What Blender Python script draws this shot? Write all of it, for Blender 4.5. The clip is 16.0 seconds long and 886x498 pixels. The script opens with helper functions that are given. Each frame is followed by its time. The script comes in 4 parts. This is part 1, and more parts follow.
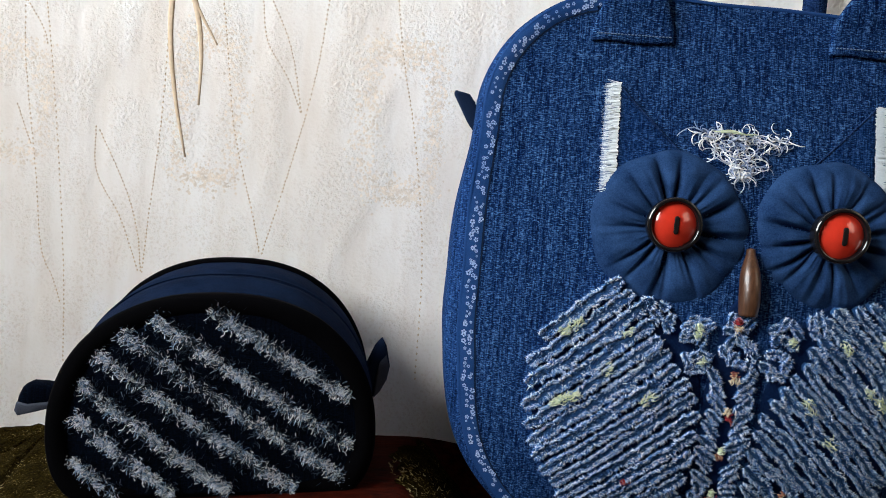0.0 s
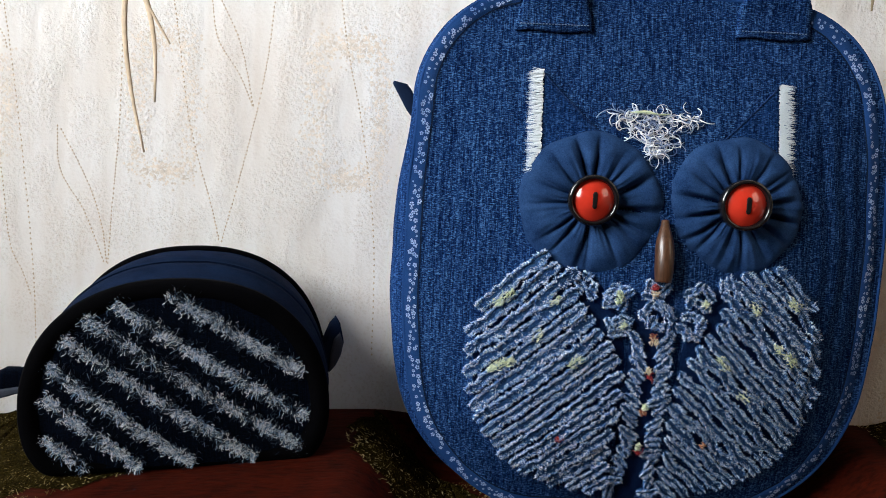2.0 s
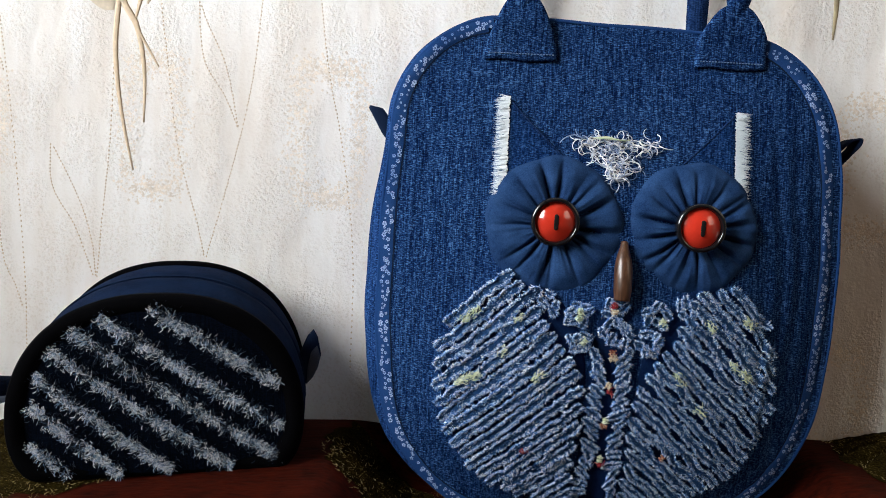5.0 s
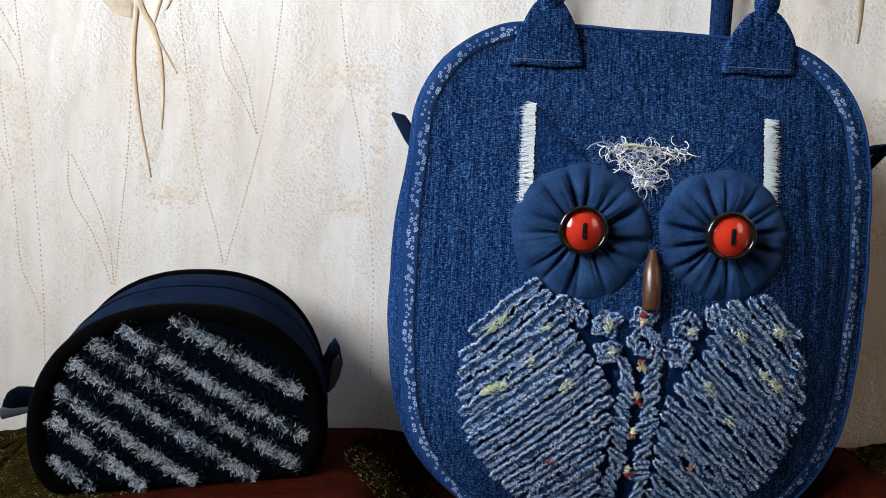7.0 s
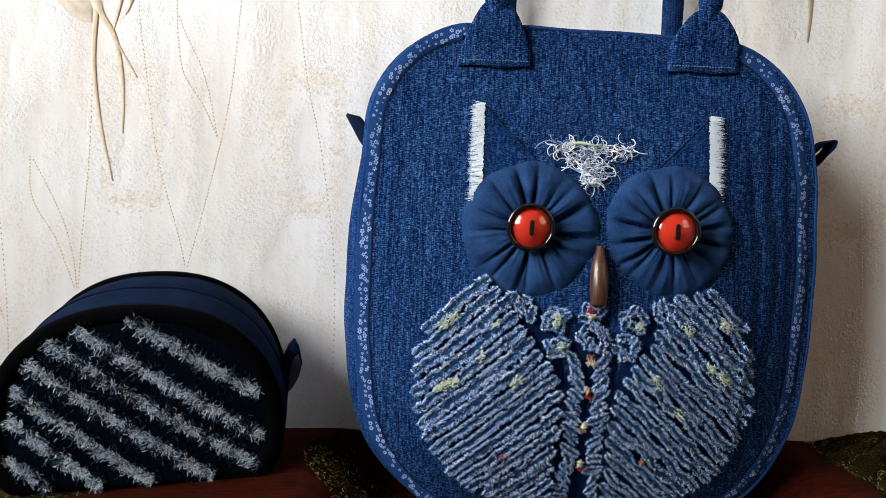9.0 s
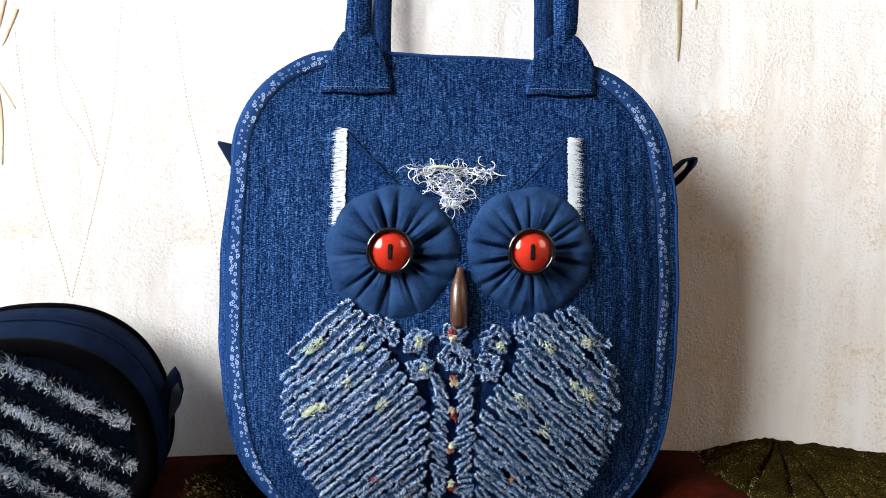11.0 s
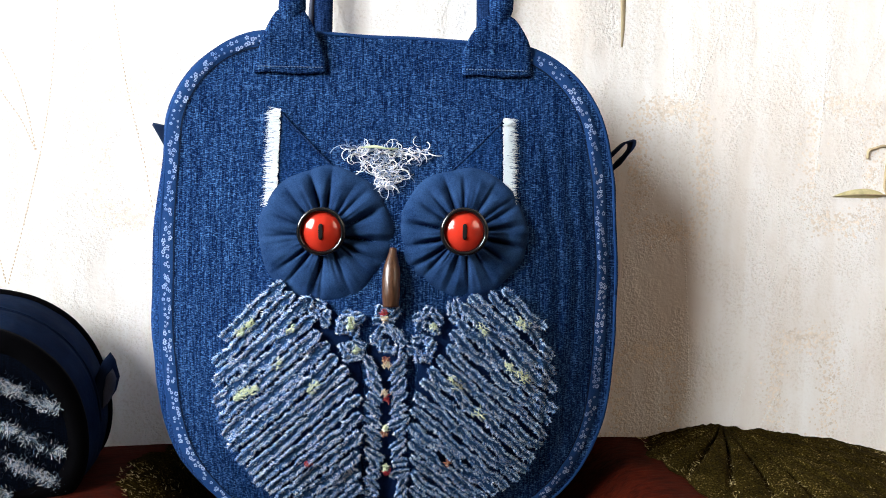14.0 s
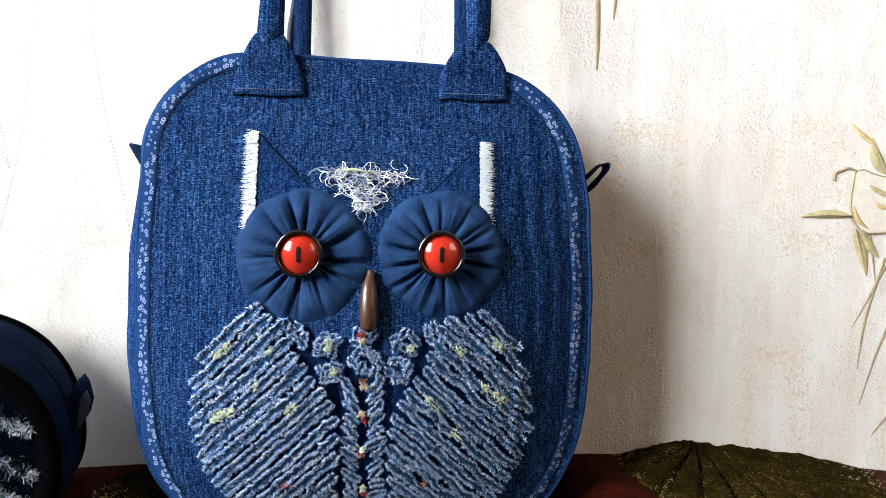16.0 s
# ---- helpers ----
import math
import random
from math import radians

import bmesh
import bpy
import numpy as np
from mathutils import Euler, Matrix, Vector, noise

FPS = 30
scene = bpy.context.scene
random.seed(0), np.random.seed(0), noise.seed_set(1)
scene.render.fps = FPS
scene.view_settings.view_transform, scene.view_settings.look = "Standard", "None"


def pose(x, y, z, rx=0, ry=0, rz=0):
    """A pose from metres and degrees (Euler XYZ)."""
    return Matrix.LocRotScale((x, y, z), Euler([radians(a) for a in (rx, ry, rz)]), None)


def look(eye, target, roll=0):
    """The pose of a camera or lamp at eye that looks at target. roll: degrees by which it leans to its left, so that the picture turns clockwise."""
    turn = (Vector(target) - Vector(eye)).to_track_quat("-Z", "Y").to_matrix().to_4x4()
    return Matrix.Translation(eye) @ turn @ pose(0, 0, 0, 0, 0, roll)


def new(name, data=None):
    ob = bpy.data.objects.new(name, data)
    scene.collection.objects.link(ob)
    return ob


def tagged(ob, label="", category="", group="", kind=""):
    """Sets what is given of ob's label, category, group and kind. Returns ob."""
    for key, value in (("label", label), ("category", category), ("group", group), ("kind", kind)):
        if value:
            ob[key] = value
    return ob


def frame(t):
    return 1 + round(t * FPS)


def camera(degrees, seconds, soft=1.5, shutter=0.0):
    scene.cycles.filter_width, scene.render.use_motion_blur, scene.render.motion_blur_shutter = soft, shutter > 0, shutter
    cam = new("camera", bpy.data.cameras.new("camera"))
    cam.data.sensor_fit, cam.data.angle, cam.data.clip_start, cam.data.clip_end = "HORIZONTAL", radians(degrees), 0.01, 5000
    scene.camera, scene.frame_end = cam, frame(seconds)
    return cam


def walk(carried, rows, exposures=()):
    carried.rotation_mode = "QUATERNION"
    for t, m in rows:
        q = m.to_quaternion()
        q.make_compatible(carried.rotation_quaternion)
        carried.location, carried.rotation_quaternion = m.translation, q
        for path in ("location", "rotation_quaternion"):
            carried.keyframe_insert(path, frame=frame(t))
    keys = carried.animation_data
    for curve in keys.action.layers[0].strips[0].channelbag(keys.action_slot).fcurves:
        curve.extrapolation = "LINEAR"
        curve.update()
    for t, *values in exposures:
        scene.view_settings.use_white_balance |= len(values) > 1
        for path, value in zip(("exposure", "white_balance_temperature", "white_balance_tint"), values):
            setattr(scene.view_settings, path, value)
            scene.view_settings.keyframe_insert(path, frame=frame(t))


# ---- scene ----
cam = camera(66.0, 16.0, soft=0.95)
PATH = [
    (0.0, (-0.1296, -0.4195, 0.2124), (-0.1808, 1.8177, 0.0157), 4.7),
    (0.5, (-0.1287, -0.4229, 0.2135), (-0.1507, 1.8135, 0.0000), 4.3),
    (1.0, (-0.1258, -0.4299, 0.2112), (-0.1524, 1.8046, -0.0191), 3.4),
    (1.5, (-0.1220, -0.4414, 0.2112), (-0.1633, 1.7929, -0.0202), 3.2),
    (2.0, (-0.0945, -0.4521, 0.2135), (-0.1088, 1.7826, -0.0270), 2.8),
    (2.5, (-0.0818, -0.4642, 0.2236), (-0.1004, 1.7731, 0.0146), 3.1),
    (3.0, (-0.0757, -0.4736, 0.2225), (-0.0987, 1.7651, 0.0169), 2.8),
    (3.5, (-0.0725, -0.4772, 0.2236), (-0.1080, 1.7601, 0.0202), 3.0),
    (3.7, (-0.0692, -0.4786, 0.2225), (-0.0990, 1.7595, 0.0236), 3.1),
    (6.0, (-0.0731, -0.4682, 0.2258), (-0.1019, 1.7676, 0.0101), 3.3),
    (6.5, (-0.0833, -0.4698, 0.2337), (-0.1052, 1.7678, 0.0315), 3.4),
    (7.0, (-0.0876, -0.4672, 0.2281), (-0.1220, 1.7700, 0.0180), 3.0),
    (7.5, (-0.0842, -0.4663, 0.2258), (-0.1129, 1.7705, 0.0236), 2.8),
    (8.0, (-0.0757, -0.4736, 0.2292), (-0.0931, 1.7636, 0.0258), 2.8),
    (8.2, (-0.0734, -0.4738, 0.2258), (-0.0987, 1.7640, 0.0258), 2.5),
    (10.3, (-0.0091, -0.4712, 0.2247), (0.0051, 1.7685, 0.0483), 2.2),
    (10.5, (-0.0014, -0.4739, 0.2303), (0.0344, 1.7678, 0.0674), 1.8),
    (11.0, (0.0265, -0.4780, 0.2360), (0.0792, 1.7637, 0.0876), 1.0),
    (11.5, (0.0464, -0.4838, 0.2337), (0.1159, 1.7580, 0.0888), 1.9),
    (12.0, (0.0647, -0.4793, 0.2225), (0.1364, 1.7612, 0.0697), 1.9),
    (12.5, (0.0717, -0.4764, 0.2236), (0.1457, 1.7662, 0.1000), 1.4),
    (13.0, (0.0681, -0.4784, 0.2180), (0.1321, 1.7637, 0.0831), 1.8),
    (13.5, (0.0669, -0.4806, 0.2191), (0.1443, 1.7618, 0.0899), 1.3),
    (14.0, (0.0649, -0.4760, 0.2191), (0.1614, 1.7652, 0.0876), 1.0),
    (14.5, (0.0662, -0.4738, 0.2191), (0.1874, 1.7657, 0.0753), 1.2),
    (15.0, (0.0628, -0.4747, 0.2180), (0.1974, 1.7640, 0.0775), 1.2),
    (15.5, (0.0638, -0.4759, 0.2258), (0.2198, 1.7625, 0.1157), 1.0),
    (16.0, (0.0658, -0.4805, 0.2303), (0.2308, 1.7584, 0.1236), 1.2),
]
walk(cam, [(t, look(eye, target, roll)) for t, eye, target, roll in PATH], [(0.0, -0.62), (3.5, -0.52), (8.0, -0.62), (10.5, -0.05), (12.5, 0.13), (16.0, 0.15)])

# ---- light: large side window, sill placed to darken low parts, area-lamp sky well outside ----
world = bpy.data.worlds.new("daylight")
scene.world = world
world.use_nodes = True
sky = world.node_tree.nodes.new("ShaderNodeTexSky")
sky.sky_type, sky.sun_disc, sky.sun_elevation, sky.sun_rotation = "NISHITA", False, radians(38), radians(215)
world.node_tree.links.new(sky.outputs[0], world.node_tree.nodes["Background"].inputs[0])
world.node_tree.nodes["Background"].inputs[1].default_value = 0.05
WIN_Y0, WIN_Y1, WIN_Z0, WIN_Z1 = -1.60, 0.06, 0.45, 2.05
lamp = bpy.data.lights.new("window_light", "AREA")
lamp.shape, lamp.size, lamp.size_y, lamp.energy, lamp.color = "RECTANGLE", 2.7, 3.0, 770.0, (0.958, 0.983, 1.0)
window_light = new("window_light", lamp)
window_light.matrix_world = look((-3.3, -1.70, 1.55), (0.0, 0.0, 0.9))
# Weak fill at an assumed second window, tinted warm to stand in for bounce.
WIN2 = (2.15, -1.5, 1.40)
lamp2 = bpy.data.lights.new("far_window_fill", "AREA")
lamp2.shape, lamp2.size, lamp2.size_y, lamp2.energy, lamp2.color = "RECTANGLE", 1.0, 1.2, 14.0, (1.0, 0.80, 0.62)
far_window_fill = new("far_window_fill", lamp2)
far_window_fill.matrix_world = look(WIN2, (0.2, 0.0, 0.15))


# ---- builders ----
def part(name, geo, material, parent=None, label="", smooth=True, off=(0, 0, 0), slots=None):
    """One mesh object from (verts, faces), under parent."""
    verts, faces = geo[0], geo[1]
    me = bpy.data.meshes.new(name)
    ox, oy, oz = off
    me.from_pydata([(v[0] - ox, v[1] - oy, v[2] - oz) for v in verts], [], faces)
    for m in (material if isinstance(material, (list, tuple)) else [material]):
        me.materials.append(m)
    if slots is not None:
        me.polygons.foreach_set("material_index", slots)
    me.polygons.foreach_set("use_smooth", [smooth] * len(me.polygons))
    me.validate()
    bm = bmesh.new()
    bm.from_mesh(me)
    bmesh.ops.recalc_face_normals(bm, faces=bm.faces)
    bm.to_mesh(me)
    bm.free()
    ob = new(name, me)
    if parent is not None:
        ob.parent = parent
    if label:
        ob["label"] = label
    return ob


def thing(name, m, label, category, group=""):
    ob = new(name)
    ob.empty_display_size = 0.02
    ob.matrix_world = m
    return tagged(ob, label, category, group)


def join(*geos):
    verts, faces = [], []
    for v, f in geos:
        n = len(verts)
        verts += list(v)
        faces += [tuple(i + n for i in face) for face in f]
    return verts, faces


def box(x0, x1, y0, y1, z0, z1):
    v = [(x, y, z) for x in (x0, x1) for y in (y0, y1) for z in (z0, z1)]
    return v, [(0, 1, 3, 2), (4, 6, 7, 5), (0, 4, 5, 1), (2, 3, 7, 6), (0, 2, 6, 4), (1, 5, 7, 3)]


def grid(fn, nu, nv, wrap=False):
    """Surface of fn(u, v), u and v from 0 to 1."""
    verts = [fn(i / (nu if wrap else nu - 1), j / (nv - 1)) for i in range(nu) for j in range(nv)]
    faces = []
    for i in range(nu if wrap else nu - 1):
        for j in range(nv - 1):
            a, b = i * nv + j, ((i + 1) % nu) * nv + j
            faces.append((a, b, b + 1, a + 1))
    return verts, faces


def curve_points(ctrl, n):
    """Catmull-Rom through ctrl, n points."""
    c = [Vector(p) for p in ctrl]
    c = [2 * c[0] - c[1]] + c + [2 * c[-1] - c[-2]]
    out = []
    for k in range(n):
        s = k / (n - 1) * (len(c) - 3)
        i = min(int(s), len(c) - 4)
        t = s - i
        p0, p1, p2, p3 = c[i:i + 4]
        out.append(0.5 * (2 * p1 + (p2 - p0) * t + (2 * p0 - 5 * p1 + 4 * p2 - p3) * t * t + (3 * p1 - p0 - 3 * p2 + p3) * t ** 3))
    return out


def tube(pts, radius, seg=8, flat=1.0, up=(0, -1, 0)):
    """Closed tube along pts; radius a number or a function of 0..1; flat squeezes it along up."""
    pts = [Vector(p) for p in pts]
    n = len(pts)
    verts, faces = [], []
    for i, p in enumerate(pts):
        d = (pts[min(i + 1, n - 1)] - pts[max(i - 1, 0)]).normalized()
        side = d.cross(Vector(up))
        side = side.normalized() if side.length > 1e-4 else Vector((1, 0, 0))
        nor = side.cross(d)
        r = radius(i / (n - 1)) if callable(radius) else radius
        for k in range(seg):
            a = 2 * math.pi * k / seg
            verts.append(p + side * (r * math.cos(a)) + nor * (r * flat * math.sin(a)))
    for i in range(n - 1):
        for k in range(seg):
            a, b = i * seg + k, i * seg + (k + 1) % seg
            faces.append((a, b, b + seg, a + seg))
    faces.append(tuple(range(seg)))
    faces.append(tuple(range((n - 1) * seg, n * seg)))
    return verts, faces


def patch(outline, depth, thick, rings=6, soft=0.25):
    """A cloth piece with a rounded edge, laid on depth(x, z); outline of (x, z)."""
    cx = sum(p[0] for p in outline) / len(outline)
    cz = sum(p[1] for p in outline) / len(outline)
    levels = [(1.0, -0.001), (1.0, thick * 0.6), (1 - soft * 0.12, thick)] + [((1 - soft * 0.12) * (1 - k / rings), thick) for k in range(1, rings)]
    verts, faces, n = [], [], len(outline)
    for s, h in levels:
        for x, z in outline:
            px, pz = cx + (x - cx) * s, cz + (z - cz) * s
            verts.append((px, depth(px, pz) - h, pz))
    for r in range(len(levels) - 1):
        for k in range(n):
            a, b = r * n + k, r * n + (k + 1) % n
            faces.append((a, b, b + n, a + n))
    verts.append((cx, depth(cx, cz) - thick, cz))
    for k in range(n):
        faces.append(((len(levels) - 1) * n + k, (len(levels) - 1) * n + (k + 1) % n, len(verts) - 1))
    return verts, faces


def spikes(items):
    """Fibres: (root, direction with length, width); thin three-sided spikes."""
    verts, faces = [], []
    for p, d, w in items:
        side = d.cross(Vector((0.3, 0.5, 0.8))).normalized() * w
        other = d.cross(side).normalized() * w
        n = len(verts)
        verts += [p + side, p - side * 0.5 + other * 0.87, p - side * 0.5 - other * 0.87, p + d]
        faces += [(n, n + 1, n + 3), (n + 1, n + 2, n + 3), (n + 2, n, n + 3)]
    return verts, faces


rng = random.Random(4)


# ---- materials ----
def material(name, rough=0.8, spec=0.3):
    m = bpy.data.materials.new(name)
    m.use_nodes = True
    bsdf = m.node_tree.nodes["Principled BSDF"]
    bsdf.inputs["Roughness"].default_value = rough
    bsdf.inputs["Specular IOR Level"].default_value = spec
    return m, m.node_tree.nodes, m.node_tree.links, bsdf


def noise_node(nodes, links, scale, size=(1, 1, 1), detail=4, rough=0.6, coords="Object"):
    """A noise whose features are stretched by size along each axis."""
    tc = nodes.new("ShaderNodeTexCoord")
    mp = nodes.new("ShaderNodeMapping")
    mp.inputs["Scale"].default_value = [1 / s for s in size]
    nz = nodes.new("ShaderNodeTexNoise")
    nz.inputs["Scale"].default_value, nz.inputs["Detail"].default_value, nz.inputs["Roughness"].default_value = scale, detail, rough
    links.new(tc.outputs[coords], mp.inputs[0])
    links.new(mp.outputs[0], nz.inputs["Vector"])
    return nz.outputs["Fac"]


def ramp(nodes, links, fac, stops):
    r = nodes.new("ShaderNodeValToRGB")
    while len(r.color_ramp.elements) < len(stops):
        r.color_ramp.elements.new(0.5)
    for e, (pos, col) in zip(r.color_ramp.elements, stops):
        e.position, e.color = pos, (*col, 1)
    links.new(fac, r.inputs[0])
    return r.outputs[0]


def mix(nodes, links, fac, a, b, mode="MIX"):
    n = nodes.new("ShaderNodeMix")
    n.data_type, n.blend_type = "RGBA", mode
    for sock, v in ((n.inputs[0], fac), (n.inputs[6], a), (n.inputs[7], b)):
        if isinstance(v, bpy.types.NodeSocket):
            links.new(v, sock)
        elif isinstance(v, (int, float)):
            sock.default_value = v
        else:
            sock.default_value = (*v, 1)
    return n.outputs[2]


def bump(nodes, links, bsdf, height, dist, strength=1.0):
    b = nodes.new("ShaderNodeBump")
    b.inputs["Distance"].default_value, b.inputs["Strength"].default_value = dist, strength
    links.new(height, b.inputs["Height"])
    links.new(b.outputs[0], bsdf.inputs["Normal"])


def math_node(nodes, links, op, a, b):
    n = nodes.new("ShaderNodeMath")
    n.operation = op
    for sock, v in zip(n.inputs, (a, b)):
        if isinstance(v, bpy.types.NodeSocket):
            links.new(v, sock)
        else:
            sock.default_value = v
    return n.outputs[0]


def denim(name, dark, mid, light, fleck=1.0, bump_d=0.0007):
    """Twill with vertical slubs and short pale weft flecks."""
    m, nodes, links, bsdf = material(name, 0.95, 0.03)
    slub = noise_node(nodes, links, 1.0, (0.0014, 0.0035, 0.060), 3)
    weft = noise_node(nodes, links, 1.0, (0.0024, 0.002, 0.00055), 2, 0.7)
    warp = noise_node(nodes, links, 1.0, (0.0006, 0.002, 0.006), 2, 0.6)
    worn = noise_node(nodes, links, 1.0, (0.06, 0.06, 0.09), 3)
    base = ramp(nodes, links, slub, [(0.3, dark), (0.7, mid)])
    grain = math_node(nodes, links, "ADD", math_node(nodes, links, "MULTIPLY", weft, 0.69), math_node(nodes, links, "MULTIPLY", warp, 0.31))
    lifted = math_node(nodes, links, "ADD", grain, math_node(nodes, links, "MULTIPLY", math_node(nodes, links, "SUBTRACT", slub, 0.5), 0.19))
    fl = ramp(nodes, links, lifted, [(0.51, (0, 0, 0)), (0.67, (fleck, fleck, fleck))])
    sep = nodes.new("ShaderNodeRGBToBW")
    links.new(fl, sep.inputs[0])
    col = mix(nodes, links, sep.outputs[0], base, light)
    darkfl = ramp(nodes, links, lifted, [(0.39, (0.30, 0.31, 0.36)), (0.49, (1, 1, 1))])
    col = mix(nodes, links, 1.0, col, darkfl, "MULTIPLY")
    shade = ramp(nodes, links, worn, [(0.3, (0.8, 0.82, 0.86)), (0.7, (1.12, 1.1, 1.06))])
    col = mix(nodes, links, 1.0, col, shade, "MULTIPLY")
    links.new(col, bsdf.inputs["Base Color"])
    bsdf.inputs["Sheen Weight"].default_value = 0.0
    bump(nodes, links, bsdf, lifted, bump_d)
    return m


def cloth(name, a, b, grain=0.0008, rough=0.95, bump_d=0.0002, sheen=0.0, patchy=0.05):
    """Plain woven cloth between two colours."""
    m, nodes, links, bsdf = material(name, rough, 0.04)
    fine = noise_node(nodes, links, 1.0, (grain, grain, grain), 3, 0.7)
    wide = noise_node(nodes, links, 1.0, (patchy, patchy, patchy), 3)
    f = math_node(nodes, links, "ADD", math_node(nodes, links, "MULTIPLY", fine, 0.5), math_node(nodes, links, "MULTIPLY", wide, 0.5))
    links.new(ramp(nodes, links, f, [(0.35, a), (0.65, b)]), bsdf.inputs["Base Color"])
    bsdf.inputs["Sheen Weight"].default_value = sheen
    bump(nodes, links, bsdf, fine, bump_d)
    return m


def fibre(name, stops, rough=0.9):
    """Loose threads, each strand with a colour of its own."""
    m, nodes, links, bsdf = material(name, rough, 0.2)
    g = nodes.new("ShaderNodeNewGeometry")
    links.new(ramp(nodes, links, g.outputs["Random Per Island"], stops), bsdf.inputs["Base Color"])
    return m


def plain(name, colour, rough=0.4, spec=0.5, coat=0.0, var=0.12, size=0.006):
    m, nodes, links, bsdf = material(name, rough, spec)
    n = noise_node(nodes, links, 1.0, (size, size, size), 4)
    lo, hi = [c * (1 - var) for c in colour], [min(1, c * (1 + var)) for c in colour]
    links.new(ramp(nodes, links, n, [(0.3, lo), (0.7, hi)]), bsdf.inputs["Base Color"])
    bsdf.inputs["Coat Weight"].default_value = coat
    bsdf.inputs["Coat Roughness"].default_value = 0.06
    return m


M_DENIM = denim("denim", (0.0019, 0.0112, 0.054), (0.0058, 0.0295, 0.115), (0.088, 0.205, 0.435), 0.95)
M_DENIM_DARK = denim("denim_dark", (0.005, 0.017, 0.062), (0.009, 0.029, 0.098), (0.06, 0.12, 0.27), 0.5)
M_EAR = denim("ear_denim", (0.0028, 0.015, 0.066), (0.0062, 0.031, 0.118), (0.065, 0.16, 0.37), 0.7)
M_GUSSET = denim("gusset_denim", (0.005, 0.023, 0.092), (0.009, 0.038, 0.145), (0.075, 0.18, 0.42), 0.7)
M_ROSETTE = cloth("rosette_cloth", (0.0050, 0.0185, 0.064), (0.024, 0.063, 0.160), 0.0009, 0.80, 0.0002, 0.0, 0.016)
M_TAPE = cloth("tape_cloth", (0.008, 0.032, 0.115), (0.018, 0.060, 0.185))
M_FLOWER = cloth("tape_print", (0.11, 0.20, 0.44), (0.40, 0.51, 0.74), 0.002)
M_NAVY = cloth("navy_cloth", (0.005, 0.011, 0.030), (0.010, 0.020, 0.048), 0.0007)
M_POUCH_SIDE = cloth("pouch_side_cloth", (0.0014, 0.0052, 0.019), (0.0050, 0.0145, 0.042), 0.0012, 0.9, 0.0003, 0.0, 0.02)
M_POUCH = denim("pouch_denim", (0.0008, 0.002, 0.0055), (0.0014, 0.0036, 0.010), (0.006, 0.013, 0.028), 0.4)
M_BLACK = cloth("black_binding", (0.0006, 0.0006, 0.001), (0.0013, 0.0014, 0.0022), 0.0007, 0.98, 0.0002, 0.0)
M_TABGREY = cloth("grey_lining", (0.04, 0.05, 0.075), (0.085, 0.095, 0.125))
M_STITCH = cloth("pale_thread", (0.10, 0.16, 0.28), (0.17, 0.24, 0.37))
M_FRINGE = cloth("pale_fringe", (0.60, 0.68, 0.73), (0.84, 0.89, 0.92), 0.0009)
M_FIB_BAG = fibre("frayed_white", [(0.0, (0.014, 0.070, 0.28)), (0.35, (0.075, 0.22, 0.56)), (0.60, (0.38, 0.60, 0.90)), (0.85, (0.90, 0.95, 1.0))])
M_FIB_MID = fibre("frayed_mid_blue", [(0.0, (0.004, 0.020, 0.075)), (0.6, (0.022, 0.075, 0.20)), (1.0, (0.11, 0.25, 0.46))])
M_STRIP = cloth("strip_denim", (0.0055, 0.026, 0.100), (0.034, 0.100, 0.240), 0.0009, 0.95, 0.0004, 0.0, 0.02)
M_PALE_YARN = fibre("cream_threads", [(0.0, (0.40, 0.30, 0.20)), (0.5, (0.66, 0.60, 0.42)), (1.0, (0.80, 0.80, 0.66))])
M_FIB_RIGHT = fibre("frayed_denim_worn", [(0.0, (0.016, 0.075, 0.28)), (0.35, (0.085, 0.23, 0.54)), (0.62, (0.40, 0.61, 0.86)), (1.0, (0.90, 0.95, 1.0))])
# Blue base cloth, darkened in colour for the shade between the ridges.
M_GAP_SHADE = cloth("gap_shade_denim", (0.002, 0.008, 0.034), (0.007, 0.022, 0.075), 0.0015)
M_FIB_POUCH = fibre("frayed_black_denim", [(0.0, (0.06, 0.14, 0.28)), (0.30, (0.34, 0.50, 0.70)), (0.55, (0.88, 0.94, 1.0)), (1.0, (0.97, 0.98, 1.0))])
M_FIB_INK = fibre("frayed_ink", [(0.0, (0.003, 0.006, 0.014)), (0.7, (0.02, 0.035, 0.06)), (1.0, (0.10, 0.15, 0.21))])
M_YELLOW = fibre("yellow_threads", [(0.0, (0.34, 0.44, 0.34)), (0.5, (0.60, 0.68, 0.42)), (1.0, (0.78, 0.84, 0.70))])
M_RUST = fibre("rust_threads", [(0.0, (0.12, 0.03, 0.03)), (0.5, (0.34, 0.12, 0.07)), (1.0, (0.52, 0.42, 0.28))])
M_CRIMSON = fibre("crimson_threads", [(0.0, (0.12, 0.010, 0.018)), (0.6, (0.38, 0.030, 0.040)), (1.0, (0.50, 0.16, 0.14))])
M_THREAD = fibre("white_threads", [(0.0, (0.10, 0.16, 0.32)), (0.3, (0.36, 0.44, 0.58)), (0.6, (0.70, 0.74, 0.80)), (1.0, (0.92, 0.93, 0.94))])
M_GOLD = fibre("gold_threads", [(0.0, (0.05, 0.036, 0.010)), (0.5, (0.20, 0.155, 0.055)), (1.0, (0.50, 0.43, 0.24))])
M_RED = plain("red_enamel", (0.54, 0.032, 0.016), 0.16, 0.5, 0.8, 0.08)
M_RIM = plain("black_plastic", (0.006, 0.006, 0.007), 0.12, 0.5, 0.5, 0.1)
M_HOLE = plain("buttonhole_dark", (0.004, 0.003, 0.003), 0.7, 0.2)


